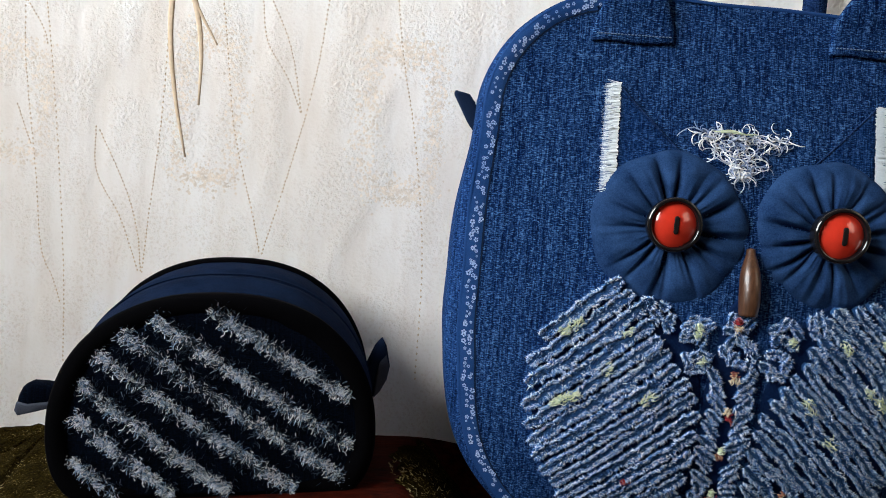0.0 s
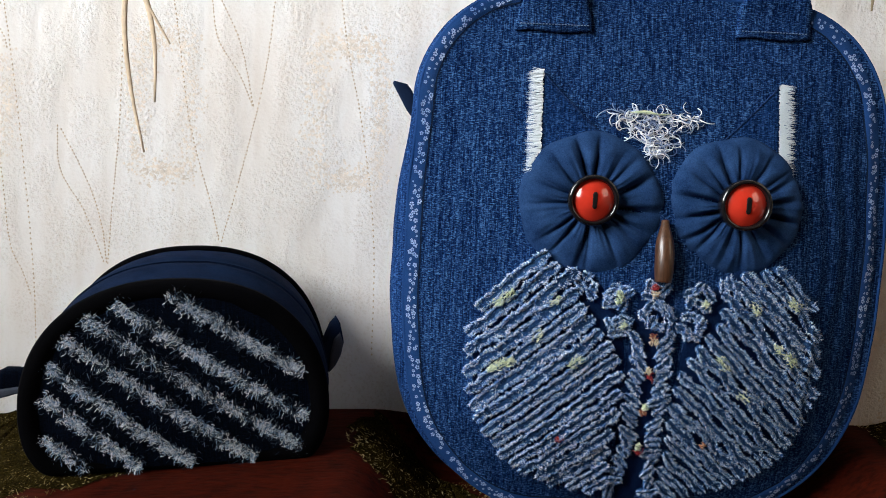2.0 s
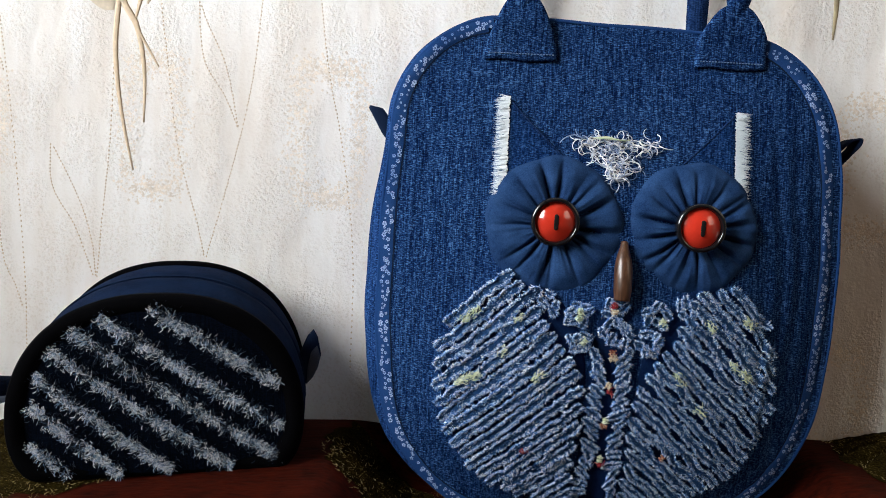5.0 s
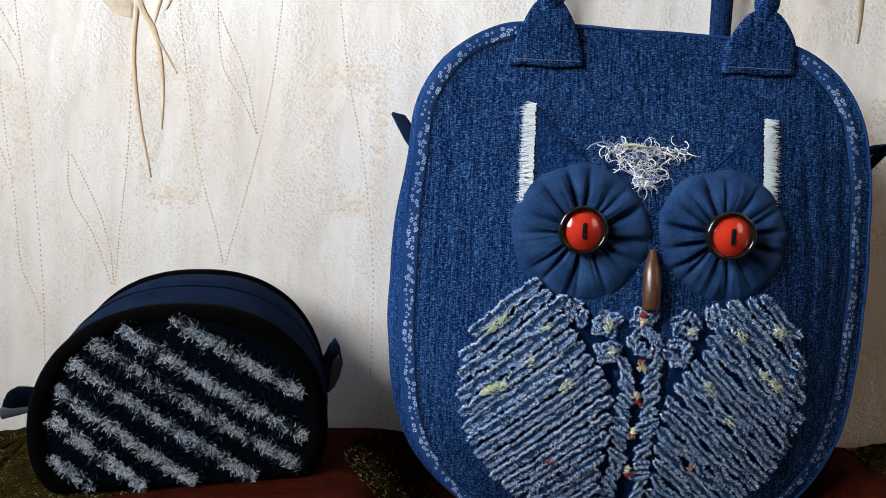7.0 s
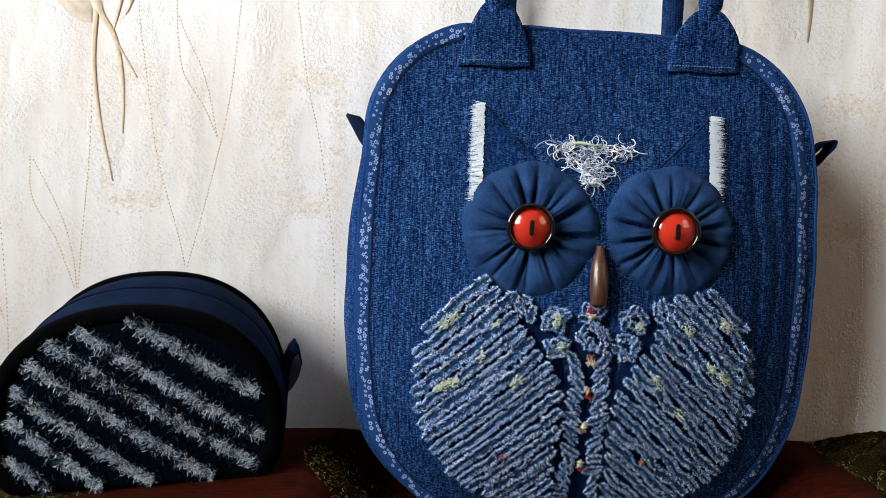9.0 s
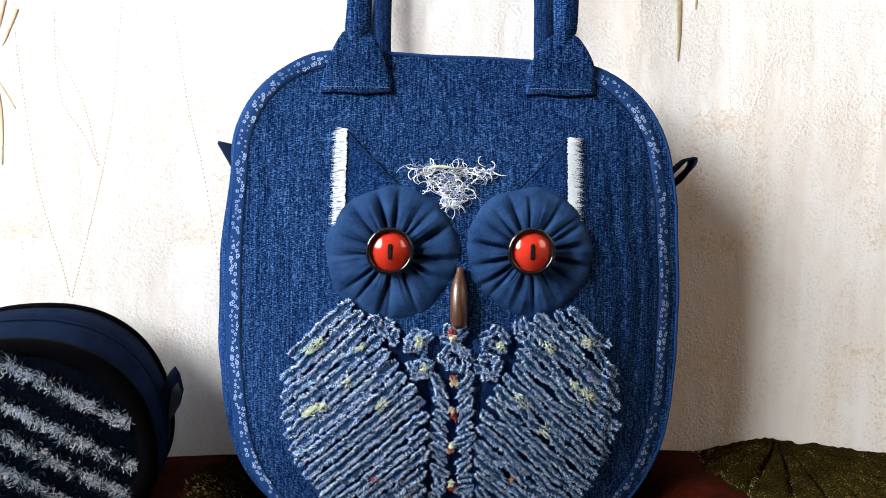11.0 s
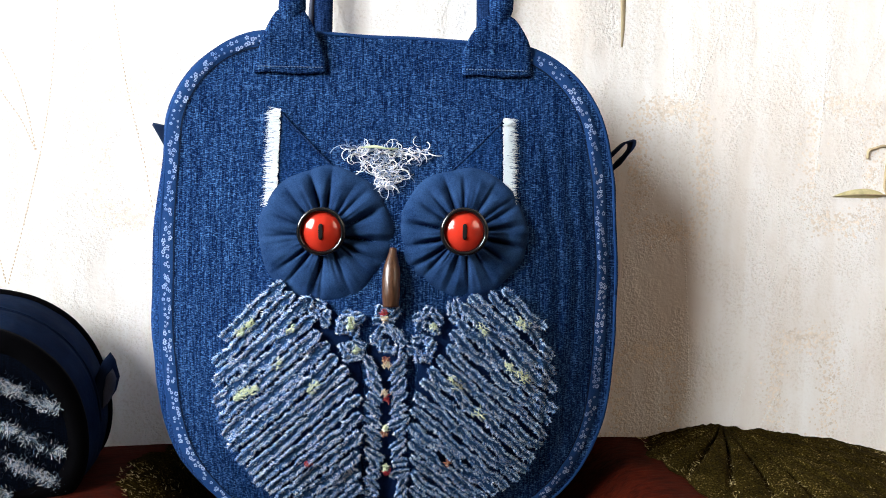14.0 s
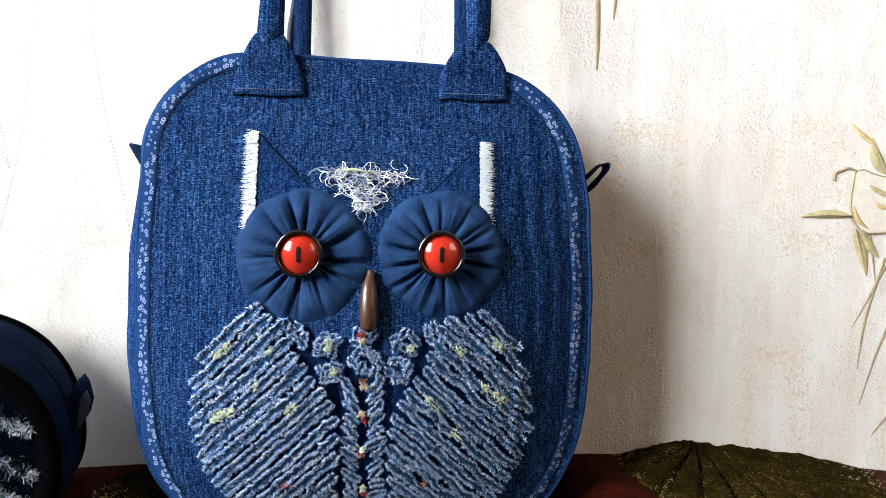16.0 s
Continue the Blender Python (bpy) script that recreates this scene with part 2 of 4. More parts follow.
def wood_material():
    m, nodes, links, bsdf = material("toggle_wood", 0.35, 0.5)
    n = noise_node(nodes, links, 1.0, (0.0012, 0.0012, 0.02), 4)
    links.new(ramp(nodes, links, n, [(0.3, (0.030, 0.013, 0.007)), (0.7, (0.110, 0.050, 0.026))]), bsdf.inputs["Base Color"])
    bsdf.inputs["Coat Weight"].default_value = 0.3
    return m


def wallpaper_material():
    """Cream foamed vinyl paper with a wormy relief and faint warm clouds."""
    m, nodes, links, bsdf = material("wallpaper", 0.75, 0.3)
    worm = noise_node(nodes, links, 1.0, (0.0029, 0.0029, 0.0029), 2, 0.55)
    fine = noise_node(nodes, links, 1.0, (0.0013, 0.0013, 0.0013), 2)
    cloud = noise_node(nodes, links, 1.0, (0.05, 0.05, 0.12), 3)
    streak = noise_node(nodes, links, 1.0, (0.02, 0.02, 0.35), 2)
    # Random cream mottling, its low tones also warmed for light bounced off the cover.
    base = ramp(nodes, links, cloud, [(0.30, (0.80, 0.75, 0.70)), (0.60, (0.87, 0.855, 0.835))])
    tint = ramp(nodes, links, streak, [(0.35, (0.95, 0.93, 0.905)), (0.6, (1.0, 1.0, 1.0))])
    col = mix(nodes, links, 1.0, base, tint, "MULTIPLY")
    pits = ramp(nodes, links, worm, [(0.36, (0.92, 0.89, 0.86)), (0.48, (1, 1, 1))])
    zone = ramp(nodes, links, noise_node(nodes, links, 1.0, (0.035, 0.035, 0.06), 2), [(0.40, (0.22, 0.22, 0.22)), (0.56, (1, 1, 1))])
    sep = nodes.new("ShaderNodeRGBToBW")
    links.new(zone, sep.inputs[0])
    h = math_node(nodes, links, "MULTIPLY", math_node(nodes, links, "ADD", worm, math_node(nodes, links, "MULTIPLY", fine, 0.25)), sep.outputs[0])
    bump(nodes, links, bsdf, h, 0.0014)
    links.new(mix(nodes, links, sep.outputs[0], col, mix(nodes, links, 1.0, col, pits, "MULTIPLY")), bsdf.inputs["Base Color"])
    return m


def cover_material():
    m, nodes, links, bsdf = material("red_cover", 0.7, 0.06)
    a = noise_node(nodes, links, 1.0, (0.012, 0.004, 0.004), 4)
    b = noise_node(nodes, links, 1.0, (0.08, 0.05, 0.05), 3)
    f = math_node(nodes, links, "ADD", math_node(nodes, links, "MULTIPLY", a, 0.6), math_node(nodes, links, "MULTIPLY", b, 0.4))
    links.new(ramp(nodes, links, f, [(0.35, (0.009, 0.0011, 0.0004)), (0.65, (0.052, 0.0056, 0.0014))]), bsdf.inputs["Base Color"])
    bump(nodes, links, bsdf, a, 0.0006)
    return m


def motif_material():
    """Olive chenille with gold flecks."""
    m, nodes, links, bsdf = material("olive_chenille", 0.95, 0.02)
    a = noise_node(nodes, links, 1.0, (0.0016, 0.0016, 0.0016), 2, 0.7)
    b = noise_node(nodes, links, 1.0, (0.02, 0.02, 0.02), 3)
    f = math_node(nodes, links, "ADD", math_node(nodes, links, "MULTIPLY", a, 0.7), math_node(nodes, links, "MULTIPLY", b, 0.3))
    links.new(ramp(nodes, links, f, [(0.36, (0.003, 0.0020, 0.0004)), (0.49, (0.015, 0.0100, 0.0018)), (0.60, (0.034, 0.024, 0.005)), (0.69, (0.26, 0.20, 0.08))]), bsdf.inputs["Base Color"])
    bump(nodes, links, bsdf, a, 0.0012)
    return m


M_WOOD, M_WALL, M_COVER, M_MOTIF = wood_material(), wallpaper_material(), cover_material(), motif_material()
M_PRINT = plain("beige_print", (0.64, 0.50, 0.35), 0.7, 0.3, 0, 0.15)
M_PRINT_FAINT = plain("pale_beige_print", (0.68, 0.58, 0.45), 0.7, 0.3, 0, 0.14)
M_PRINT_DARK = plain("umber_print", (0.38, 0.31, 0.19), 0.7, 0.3, 0, 0.2)
M_PETAL_PALE = plain("ivory_print", (0.80, 0.76, 0.68), 0.7, 0.3, 0, 0.1)
M_EMBOSS = plain("embossed_dots", (0.84, 0.82, 0.78), 0.7, 0.3, 0, 0.05)
M_LEAF = plain("olive_print", (0.50, 0.44, 0.24), 0.7, 0.3, 0, 0.25)
M_OCHRE = plain("golden_print", (0.60, 0.45, 0.20), 0.7, 0.3, 0, 0.25)
M_DOT = plain("pressed_dots", (0.60, 0.48, 0.35), 0.7, 0.3, 0, 0.2)
M_STIPPLE = plain("stippled_frame", (0.77, 0.685, 0.59), 0.7, 0.3, 0, 0.2)
M_PLASTER = plain("plaster", (0.27, 0.22, 0.16), 0.9, 0.2, 0, 0.05, 0.1)
M_CEIL = plain("ceiling_paint", (0.34, 0.28, 0.21), 0.9, 0.2, 0, 0.05, 0.1)
M_FLOOR = plain("floorboards", (0.10, 0.055, 0.03), 0.5, 0.4, 0, 0.3, 0.08)
M_FRAME = plain("white_frame", (0.78, 0.78, 0.76), 0.4, 0.5, 0, 0.04, 0.05)

# ---- the room ----
WALL = 0.139
X0, X1, Y0, CEIL, FLOOR_Z = -1.30, 2.2, -5.0, 2.45, -0.75
wall_north = tagged(part("wall_north", box(X0 - 0.1, X1 + 0.1, WALL, WALL + 0.12, FLOOR_Z, CEIL), M_WALL, smooth=False), "cream textured wallpaper wall with printed stems and dotted lines", "wall", kind="structure")
tagged(part("wall_south", box(X0 - 0.1, X1 + 0.1, Y0 - 0.1, Y0, FLOOR_Z, CEIL), M_PLASTER, smooth=False), "plain pale plaster wall of the room", "wall", kind="structure")
tagged(part("wall_east", join(box(X1, X1 + 0.1, -0.95, WALL, FLOOR_Z, CEIL), box(X1, X1 + 0.1, Y0, -2.05, FLOOR_Z, CEIL), box(X1, X1 + 0.1, -2.05, -0.95, FLOOR_Z, 0.75), box(X1, X1 + 0.1, -2.05, -0.95, 2.05, CEIL)), M_PLASTER, smooth=False), "unseen plain pale plaster wall, its window opening placed for the light", "wall", kind="structure")
# Unseen wall brought near so its sill cuts light from the low parts.
west = join(box(X0 - 0.1, X0, WIN_Y1, WALL, FLOOR_Z, CEIL), box(X0 - 0.1, X0, Y0, WIN_Y0, FLOOR_Z, CEIL),
            box(X0 - 0.1, X0, WIN_Y0, WIN_Y1, FLOOR_Z, WIN_Z0), box(X0 - 0.1, X0, WIN_Y0, WIN_Y1, WIN_Z1, CEIL))
tagged(part("wall_west", west, M_PLASTER, smooth=False), "unseen plain pale plaster wall, its window opening placed for the light", "wall", kind="structure")
tagged(part("floor", box(X0, X1, Y0, WALL, FLOOR_Z - 0.1, FLOOR_Z), M_FLOOR, smooth=False), "brown wooden floor of the room", "floor", kind="structure")
tagged(part("ceiling", box(X0, X1, Y0, WALL, CEIL, CEIL + 0.1), M_CEIL, smooth=False), "plain pale ceiling of the room", "ceiling", kind="structure")
window_1 = tagged(new("window_1"), "unseen white framed window, placed to let light in", "window", kind="structure")
window_1.location = (X0 - 0.05, (WIN_Y0 + WIN_Y1) / 2, WIN_Z0)
wy = (WIN_Y1 - WIN_Y0) / 2
wz = WIN_Z1 - WIN_Z0
part("window_frame", join(box(-0.04, 0.0, -wy, -wy + 0.05, 0, wz), box(-0.04, 0.0, wy - 0.05, wy, 0, wz), box(-0.04, 0.0, -wy + 0.05, wy - 0.05, 0, 0.05),
     box(-0.04, 0.0, -wy + 0.05, wy - 0.05, wz - 0.05, wz), box(-0.04, 0.0, -0.025, 0.025, 0.05, wz - 0.05)), M_FRAME, window_1, smooth=False)
# Unseen window, added to go with the fill lamp on this side.
window_2 = tagged(new("window_2"), "unseen white framed window, placed to let light in", "window", kind="structure")
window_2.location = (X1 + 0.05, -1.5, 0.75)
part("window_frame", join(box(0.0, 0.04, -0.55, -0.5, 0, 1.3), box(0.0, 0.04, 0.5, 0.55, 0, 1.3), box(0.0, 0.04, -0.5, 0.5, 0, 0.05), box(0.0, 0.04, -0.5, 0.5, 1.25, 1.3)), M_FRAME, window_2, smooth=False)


# ---- wallpaper print: thin relief on the wall ----
def stem_geo(ctrl, width, lift=0.0005, taper=True):
    pts = curve_points([(x, WALL - 0.0001, z) for x, z in ctrl], 18)
    return tube(pts, (lambda s: max(width * 1.25 * (1 - 0.72 * s * s), 0.0003)) if taper else width, 6, lift / width)


def dots_geo(ctrl, w=0.00075, lift=0.0007):
    """A row of small pressed dashes along a curve on the wall."""
    pts = curve_points([(x, 0, z) for x, z in ctrl], 200)
    verts, faces, run, last = [], [], 0.0, pts[0]
    for p in pts[1:]:
        run += (p - last).length
        d = (p - last).normalized()
        last = p
        if run < 0.0029:
            continue
        run = 0.0
        side = Vector((d.z, 0, -d.x))
        n, l = len(verts), 0.0011 + rng.random() * 0.0004
        c = Vector((p.x + rng.uniform(-2e-4, 2e-4), WALL, p.z))
        ring = [c + d * l, c + side * w, c - d * l, c - side * w]
        verts += ring + [c + Vector((0, -lift, 0))]
        faces += [(n, n + 1, n + 4), (n + 1, n + 2, n + 4), (n + 2, n + 3, n + 4), (n + 3, n, n + 4)]
    return verts, faces


def stipple_geo(x0, x1, z0, z1, band=0.014, count=800):
    """A rounded frame of fine raised grains."""
    verts, faces = [], []
    cx, cz, hx, hz = (x0 + x1) / 2, (z0 + z1) / 2, (x1 - x0) / 2, (z1 - z0) / 2
    for _ in range(count):
        a = rng.uniform(0, 2 * math.pi)
        c, s = math.cos(a), math.sin(a)
        e = (abs(c) ** 5 + abs(s) ** 5) ** -0.2
        k = rng.gauss(0, 0.35) * band
        x, z = cx + (hx + k) * e * c, cz + (hz + k) * e * s
        r = rng.uniform(0.0005, 0.0016)
        n = len(verts)
        verts += [(x + r, WALL, z), (x, WALL, z + r), (x - r, WALL, z), (x, WALL, z - r), (x, WALL - 0.00016, z)]
        faces += [(n, n + 1, n + 4), (n + 1, n + 2, n + 4), (n + 2, n + 3, n + 4), (n + 3, n, n + 4)]
    return verts, faces


def leaf_geo(a, b, width, bend=0.0, lift=0.0012):
    """A pointed leaf from a to b, domed off the wall."""
    A, B = Vector((a[0], 0, a[1])), Vector((b[0], 0, b[1]))
    d = B - A
    side = Vector((d.z, 0, -d.x)).normalized()

    def at(u, v):
        w = width * math.sin(math.pi * u ** 0.75) ** 0.8 * (v * 2 - 1)
        p = A + d * u + side * (w + bend * math.sin(math.pi * u))
        return (p.x, WALL - 0.0002 - lift * (1 - (2 * v - 1) ** 2) * (0.3 + math.sin(math.pi * u)), p.z)
    return grid(at, 16, 7)


DOTTED = [
    [(-0.337, 0.44), (-0.337, 0.376), (-0.331, 0.324), (-0.320, 0.245), (-0.302, 0.180), (-0.294, 0.147)], [(-0.243, 0.42), (-0.247, 0.380), (-0.254, 0.310), (-0.265, 0.252), (-0.280, 0.192), (-0.292, 0.147)],
    [(-0.303, 0.40), (-0.303, 0.367), (-0.298, 0.322), (-0.279, 0.291), (-0.266, 0.263)], [(-0.302, 0.37), (-0.296, 0.354), (-0.278, 0.316), (-0.266, 0.263)],
    [(-0.202, 0.42), (-0.197, 0.383), (-0.187, 0.317), (-0.172, 0.249), (-0.159, 0.155), (-0.157, 0.05)], [(-0.376, 0.380), (-0.377, 0.353), (-0.381, 0.249), (-0.388, 0.172), (-0.392, 0.123)],
    [(-0.435, 0.243), (-0.433, 0.203), (-0.412, 0.167), (-0.395, 0.123)], [(-0.433, 0.240), (-0.409, 0.193), (-0.397, 0.156), (-0.393, 0.123)],
    [(-0.484, 0.42), (-0.482, 0.369), (-0.474, 0.299), (-0.465, 0.209), (-0.458, 0.116), (-0.456, 0.04)], [(-0.505, 0.352), (-0.496, 0.339), (-0.481, 0.316), (-0.477, 0.302)],
    [(-0.504, 0.376), (-0.495, 0.362), (-0.481, 0.338)], [(-0.496, 0.38), (-0.496, 0.305), (-0.492, 0.262), (-0.484, 0.197), (-0.478, 0.137), (-0.467, 0.111), (-0.460, 0.090)], [(-0.502, 0.256), (-0.496, 0.240), (-0.489, 0.222)],
]
EMBOSSED = [
    [(0.288, 0.48), (0.291, 0.432), (0.296, 0.357), (0.300, 0.304), (0.312, 0.196), (0.318, 0.126), (0.324, 0.020)], [(0.368, 0.48), (0.354, 0.435), (0.342, 0.393), (0.324, 0.343), (0.308, 0.297)],
    [(0.330, 0.46), (0.336, 0.434), (0.345, 0.408)], [(0.433, 0.48), (0.434, 0.438), (0.437, 0.370), (0.435, 0.285), (0.428, 0.206)], [(0.429, 0.202), (0.412, 0.159), (0.394, 0.107), (0.370, 0.047), (0.363, 0.018)],
    [(0.498, 0.48), (0.492, 0.441), (0.482, 0.371), (0.474, 0.328), (0.477, 0.266), (0.488, 0.207), (0.491, 0.144), (0.486, 0.087), (0.474, 0.012)], [(0.545, 0.44), (0.525, 0.419), (0.496, 0.380), (0.482, 0.356)],
    [(0.461, 0.123), (0.477, 0.087), (0.477, 0.051)], [(0.392, 0.252), (0.386, 0.205), (0.394, 0.151)], [(0.398, 0.245), (0.401, 0.186), (0.396, 0.151)], [(0.408, 0.055), (0.391, 0.020)], [(0.295, 0.269), (0.281, 0.234), (0.269, 0.219)],
]
for ctrl in DOTTED:
    part("dotted_line", dots_geo(ctrl, 0.00085, 0.0004), M_DOT, wall_north, "", False)
for ctrl in EMBOSSED:
    part("dotted_line", dots_geo(ctrl, 0.0011, 0.0006), M_EMBOSS, wall_north, "raised white dots", False)
for ctrl, w in (([(-0.371, 0.41), (-0.374, 0.374), (-0.377, 0.325), (-0.371, 0.272), (-0.360, 0.221)], 0.0022), ([(-0.379, 0.40), (-0.370, 0.368), (-0.358, 0.347), (-0.351, 0.309), (-0.351, 0.264)], 0.0024),
                ([(-0.392, 0.40), (-0.372, 0.371), (-0.357, 0.344), (-0.338, 0.313)], 0.0018), ([(-0.345, 0.41), (-0.354, 0.375), (-0.360, 0.352)], 0.0020),
                ([(-0.335, 0.40), (-0.345, 0.376), (-0.349, 0.367)], 0.0018), ([(-0.402, 0.41), (-0.3935, 0.3805), (-0.3840, 0.3600)], 0.0014)):
    part("printed_stem", stem_geo(ctrl, w), M_PRINT, wall_north)
for ctrl, w in (([(0.246, 0.47), (0.249, 0.400), (0.249, 0.367)], 0.0022), ([(0.266, 0.45), (0.263, 0.413)], 0.0018), ([(0.537, 0.192), (0.523, 0.164), (0.506, 0.132)], 0.0012),
                ([(0.536, 0.200), (0.520, 0.144), (0.513, 0.092)], 0.0014), ([(0.552, 0.165), (0.546, 0.144), (0.531, 0.104), (0.517, 0.057)], 0.0014), ([(0.520, 0.222), (0.524, 0.196), (0.528, 0.172)], 0.0010), ([(0.547, 0.047), (0.531, 0.027)], 0.0010)):
    part("printed_stem", stem_geo(ctrl, w), M_PRINT_DARK, wall_north)
# a printed bloom: pale cup, golden rim, olive sepals
CUP = [(0.501, 0.281), (0.499, 0.266), (0.498, 0.247), (0.504, 0.231), (0.516, 0.223), (0.536, 0.224), (0.554, 0.229), (0.566, 0.250), (0.556, 0.280), (0.540, 0.276), (0.524, 0.278), (0.510, 0.283)]
cup_line = [(q.x, q.z) for q in curve_points([(x, 0, z) for x, z in CUP + CUP[:1]], 72)]
part("printed_petal", patch(cup_line[:-1], lambda x, z: WALL - 0.0002, 0.0011, 5, 0.5), M_PETAL_PALE, wall_north)
part("petal_outline", stem_geo(cup_line[::3], 0.0007, 0.0020, False), M_PRINT_DARK, wall_north)
for a, b, w, bend, m in (((-0.3790, 0.3600), (-0.432, 0.412), 0.013, 0.004, M_PRINT_FAINT), ((-0.3700, 0.3650), (-0.384, 0.420), 0.006, -0.002, M_PRINT_FAINT),
                         ((0.499, 0.239), (0.450, 0.237), 0.0044, 0.002, M_LEAF), ((0.503, 0.227), (0.518, 0.182), 0.0058, -0.002, M_LEAF), ((0.511, 0.224), (0.529, 0.200), 0.0042, 0.002, M_LEAF),
                         ((0.532, 0.279), (0.517, 0.313), 0.0062, -0.003, M_LEAF), ((0.521, 0.306), (0.496, 0.326), 0.0026, -0.001, M_OCHRE)):
    part("printed_leaf", leaf_geo(a, b, w, bend, 0.0012), m, wall_north)
    if m is M_LEAF:
        part("leaf_vein", stem_geo([a, ((a[0] + b[0]) / 2 + bend * 0.3, (a[1] + b[1]) / 2 + abs(bend) * 0.5), b], 0.0006, 0.0026), M_PRINT_DARK, wall_north)
for a, b, w, bend, m in (((0.5005, 0.252), (0.521, 0.2255), 0.0034, 0.0055, M_OCHRE), ((0.513, 0.270), (0.546, 0.256), 0.0036, 0.002, M_LEAF), ((0.522, 0.252), (0.536, 0.246), 0.0030, 0.001, M_OCHRE)):
    part("petal_shade", leaf_geo((a[0], a[1]), (b[0], b[1]), w, bend, 0.0020), m, wall_north)
part("printed_stem", stem_geo([(0.481, 0.272), (0.482, 0.279), (0.489, 0.282), (0.496, 0.284), (0.503, 0.281)], 0.0014, 0.0016, False), M_PRINT_DARK, wall_north)
for x0, x1, z0, z1, count in ((-0.213, -0.157, 0.205, 0.320, 1500), (-0.366, -0.319, 0.204, 0.320, 1100), (-0.535, -0.479, 0.214, 0.300, 900), (0.267, 0.329, 0.202, 0.313, 1500), (0.403, 0.456, 0.00, 0.106, 1200), (0.426, 0.487, 0.212, 0.322, 1000), (0.254, 0.308, 0.00, 0.093, 1200)):
    part("stippled_frame", stipple_geo(x0, x1, z0, z1, 0.017, count), M_STIPPLE, wall_north, "", False)


# ---- the padded surface that everything stands on ----
def smooth(a, b, x):
    t = min(max((x - a) / (b - a), 0), 1)
    return t * t * (3 - 2 * t)


def surf(x, y):
    z = 0.012 - 0.085 * (x - 0.15) ** 2 if x < 0.15 else 0.012 - 0.10 * max(x - 0.2, 0) ** 2 * 1.6
    dip = smooth(0.075, 0.0, max(-0.085 - x, x - 0.175, 0)) * smooth(0.03, 0.0, max(-0.02 - y, y - 0.115, 0))
    z -= 0.047 * dip
    z += 0.0012 * noise.noise((x * 14, y * 14, 0))
    return z - 0.35 * max(-0.14 - y, 0) ** 2


bench = thing("padded_bench", Matrix.Translation((0.1, -0.1, FLOOR_Z)), "padded bench top covered in dark red cloth with olive leaf motifs", "bench")
OFFB = (0.1, -0.1, FLOOR_Z)
part("cover", grid(lambda u, v: (-1.0 + 2.2 * u, -0.42 + (0.42 + WALL - 0.002) * v, surf(-1.0 + 2.2 * u, -0.42 + (0.42 + WALL - 0.002) * v)), 150, 50), M_COVER, bench, "dark red woven cover", off=OFFB)
part("base", box(-1.0, 1.2, -0.40, WALL - 0.004, FLOOR_Z, -0.16), M_FLOOR, bench, "dark wooden base", False, off=OFFB)


def motif_geo(cx, cy, reach, a0, a1, creases, lift, seed):
    """A plush leaf woven into the cover: ribs fan out from (cx, cy), with an uneven fringe."""
    r0 = random.Random(seed)
    ph = [r0.uniform(0, 6.28) for _ in range(4)]

    def at(u, v):
        a = a0 + (a1 - a0) * u
        ragged = 1 + 0.05 * math.sin(9 * a + ph[0]) + 0.03 * math.sin(23 * a + ph[1]) + 0.03 * noise.noise((a * 40, seed, 0))
        r = reach(a) * v * ragged
        x, y = cx + r * math.cos(a), min(cy + r * math.sin(a), WALL - 0.003)
        rib = 1 - 0.95 * math.exp(-(math.sin(creases * (a - a0) / (a1 - a0) * math.pi + 0.5 * math.sin(3 * v + ph[2]) + 0.4 * math.sin(5 * a + ph[3])) / 0.30) ** 2)
        edge = 1 - v ** 2
        h = lift * (0.12 + 0.88 * (1 - (1 - rib) * min(1, 4 * v))) * edge + (0.0026 * noise.noise((x * 60, y * 60, 3)) + 0.0022 * noise.noise((x * 170, y * 170, 8))) * edge
        return (x, y, surf(x, y) + 0.0008 + max(h, -0.0006))
    return grid(at, 180, 44)


part("leaf_motif", motif_geo(0.352, 0.1345, lambda a: 0.120 + 0.045 * math.cos(a) + 0.05 * math.sin(a) ** 2, math.pi * 1.0, math.pi * 2.0, 13, 0.0145, 1), M_MOTIF, bench, "olive chenille leaf with gold flecks", off=OFFB)
part("leaf_motif", motif_geo(-0.085, 0.085, lambda a: 0.080, math.pi * 0.80, math.pi * 1.75, 7, 0.003, 2), M_MOTIF, bench, "olive chenille leaf with gold flecks", off=OFFB)
part("leaf_motif", motif_geo(-0.46, 0.135, lambda a: 0.19, math.pi * 0.9, math.pi * 1.86, 10, 0.004, 3), M_MOTIF, bench, "olive chenille leaf with gold flecks", off=OFFB)


def motif_threads(cx, cy, rx, ry, count, seed):
    """Loose gold threads that stand up out of a leaf and past its edge."""
    r0 = random.Random(seed)
    items = []
    while len(items) < count:
        a, r = r0.uniform(math.pi, 2 * math.pi), math.sqrt(r0.random()) * 1.04
        x, y = cx + rx(a) * r * math.cos(a), cy + ry * r * math.sin(a)
        if y > WALL - 0.004:
            continue
        z = surf(x, y) + 0.0010 + 0.0075 * max(1 - r * r, 0) * (1 if seed == 1 else 0.25)
        v = Vector((math.cos(a) * 0.7 + r0.gauss(0, 0.5), math.sin(a) * 0.7 + r0.gauss(0, 0.5), 0.45)).normalized() * r0.uniform(0.0015, 0.0052)
        items.append((Vector((x, y, z)), v, r0.uniform(0.0002, 0.0006)))
    return spikes(items)


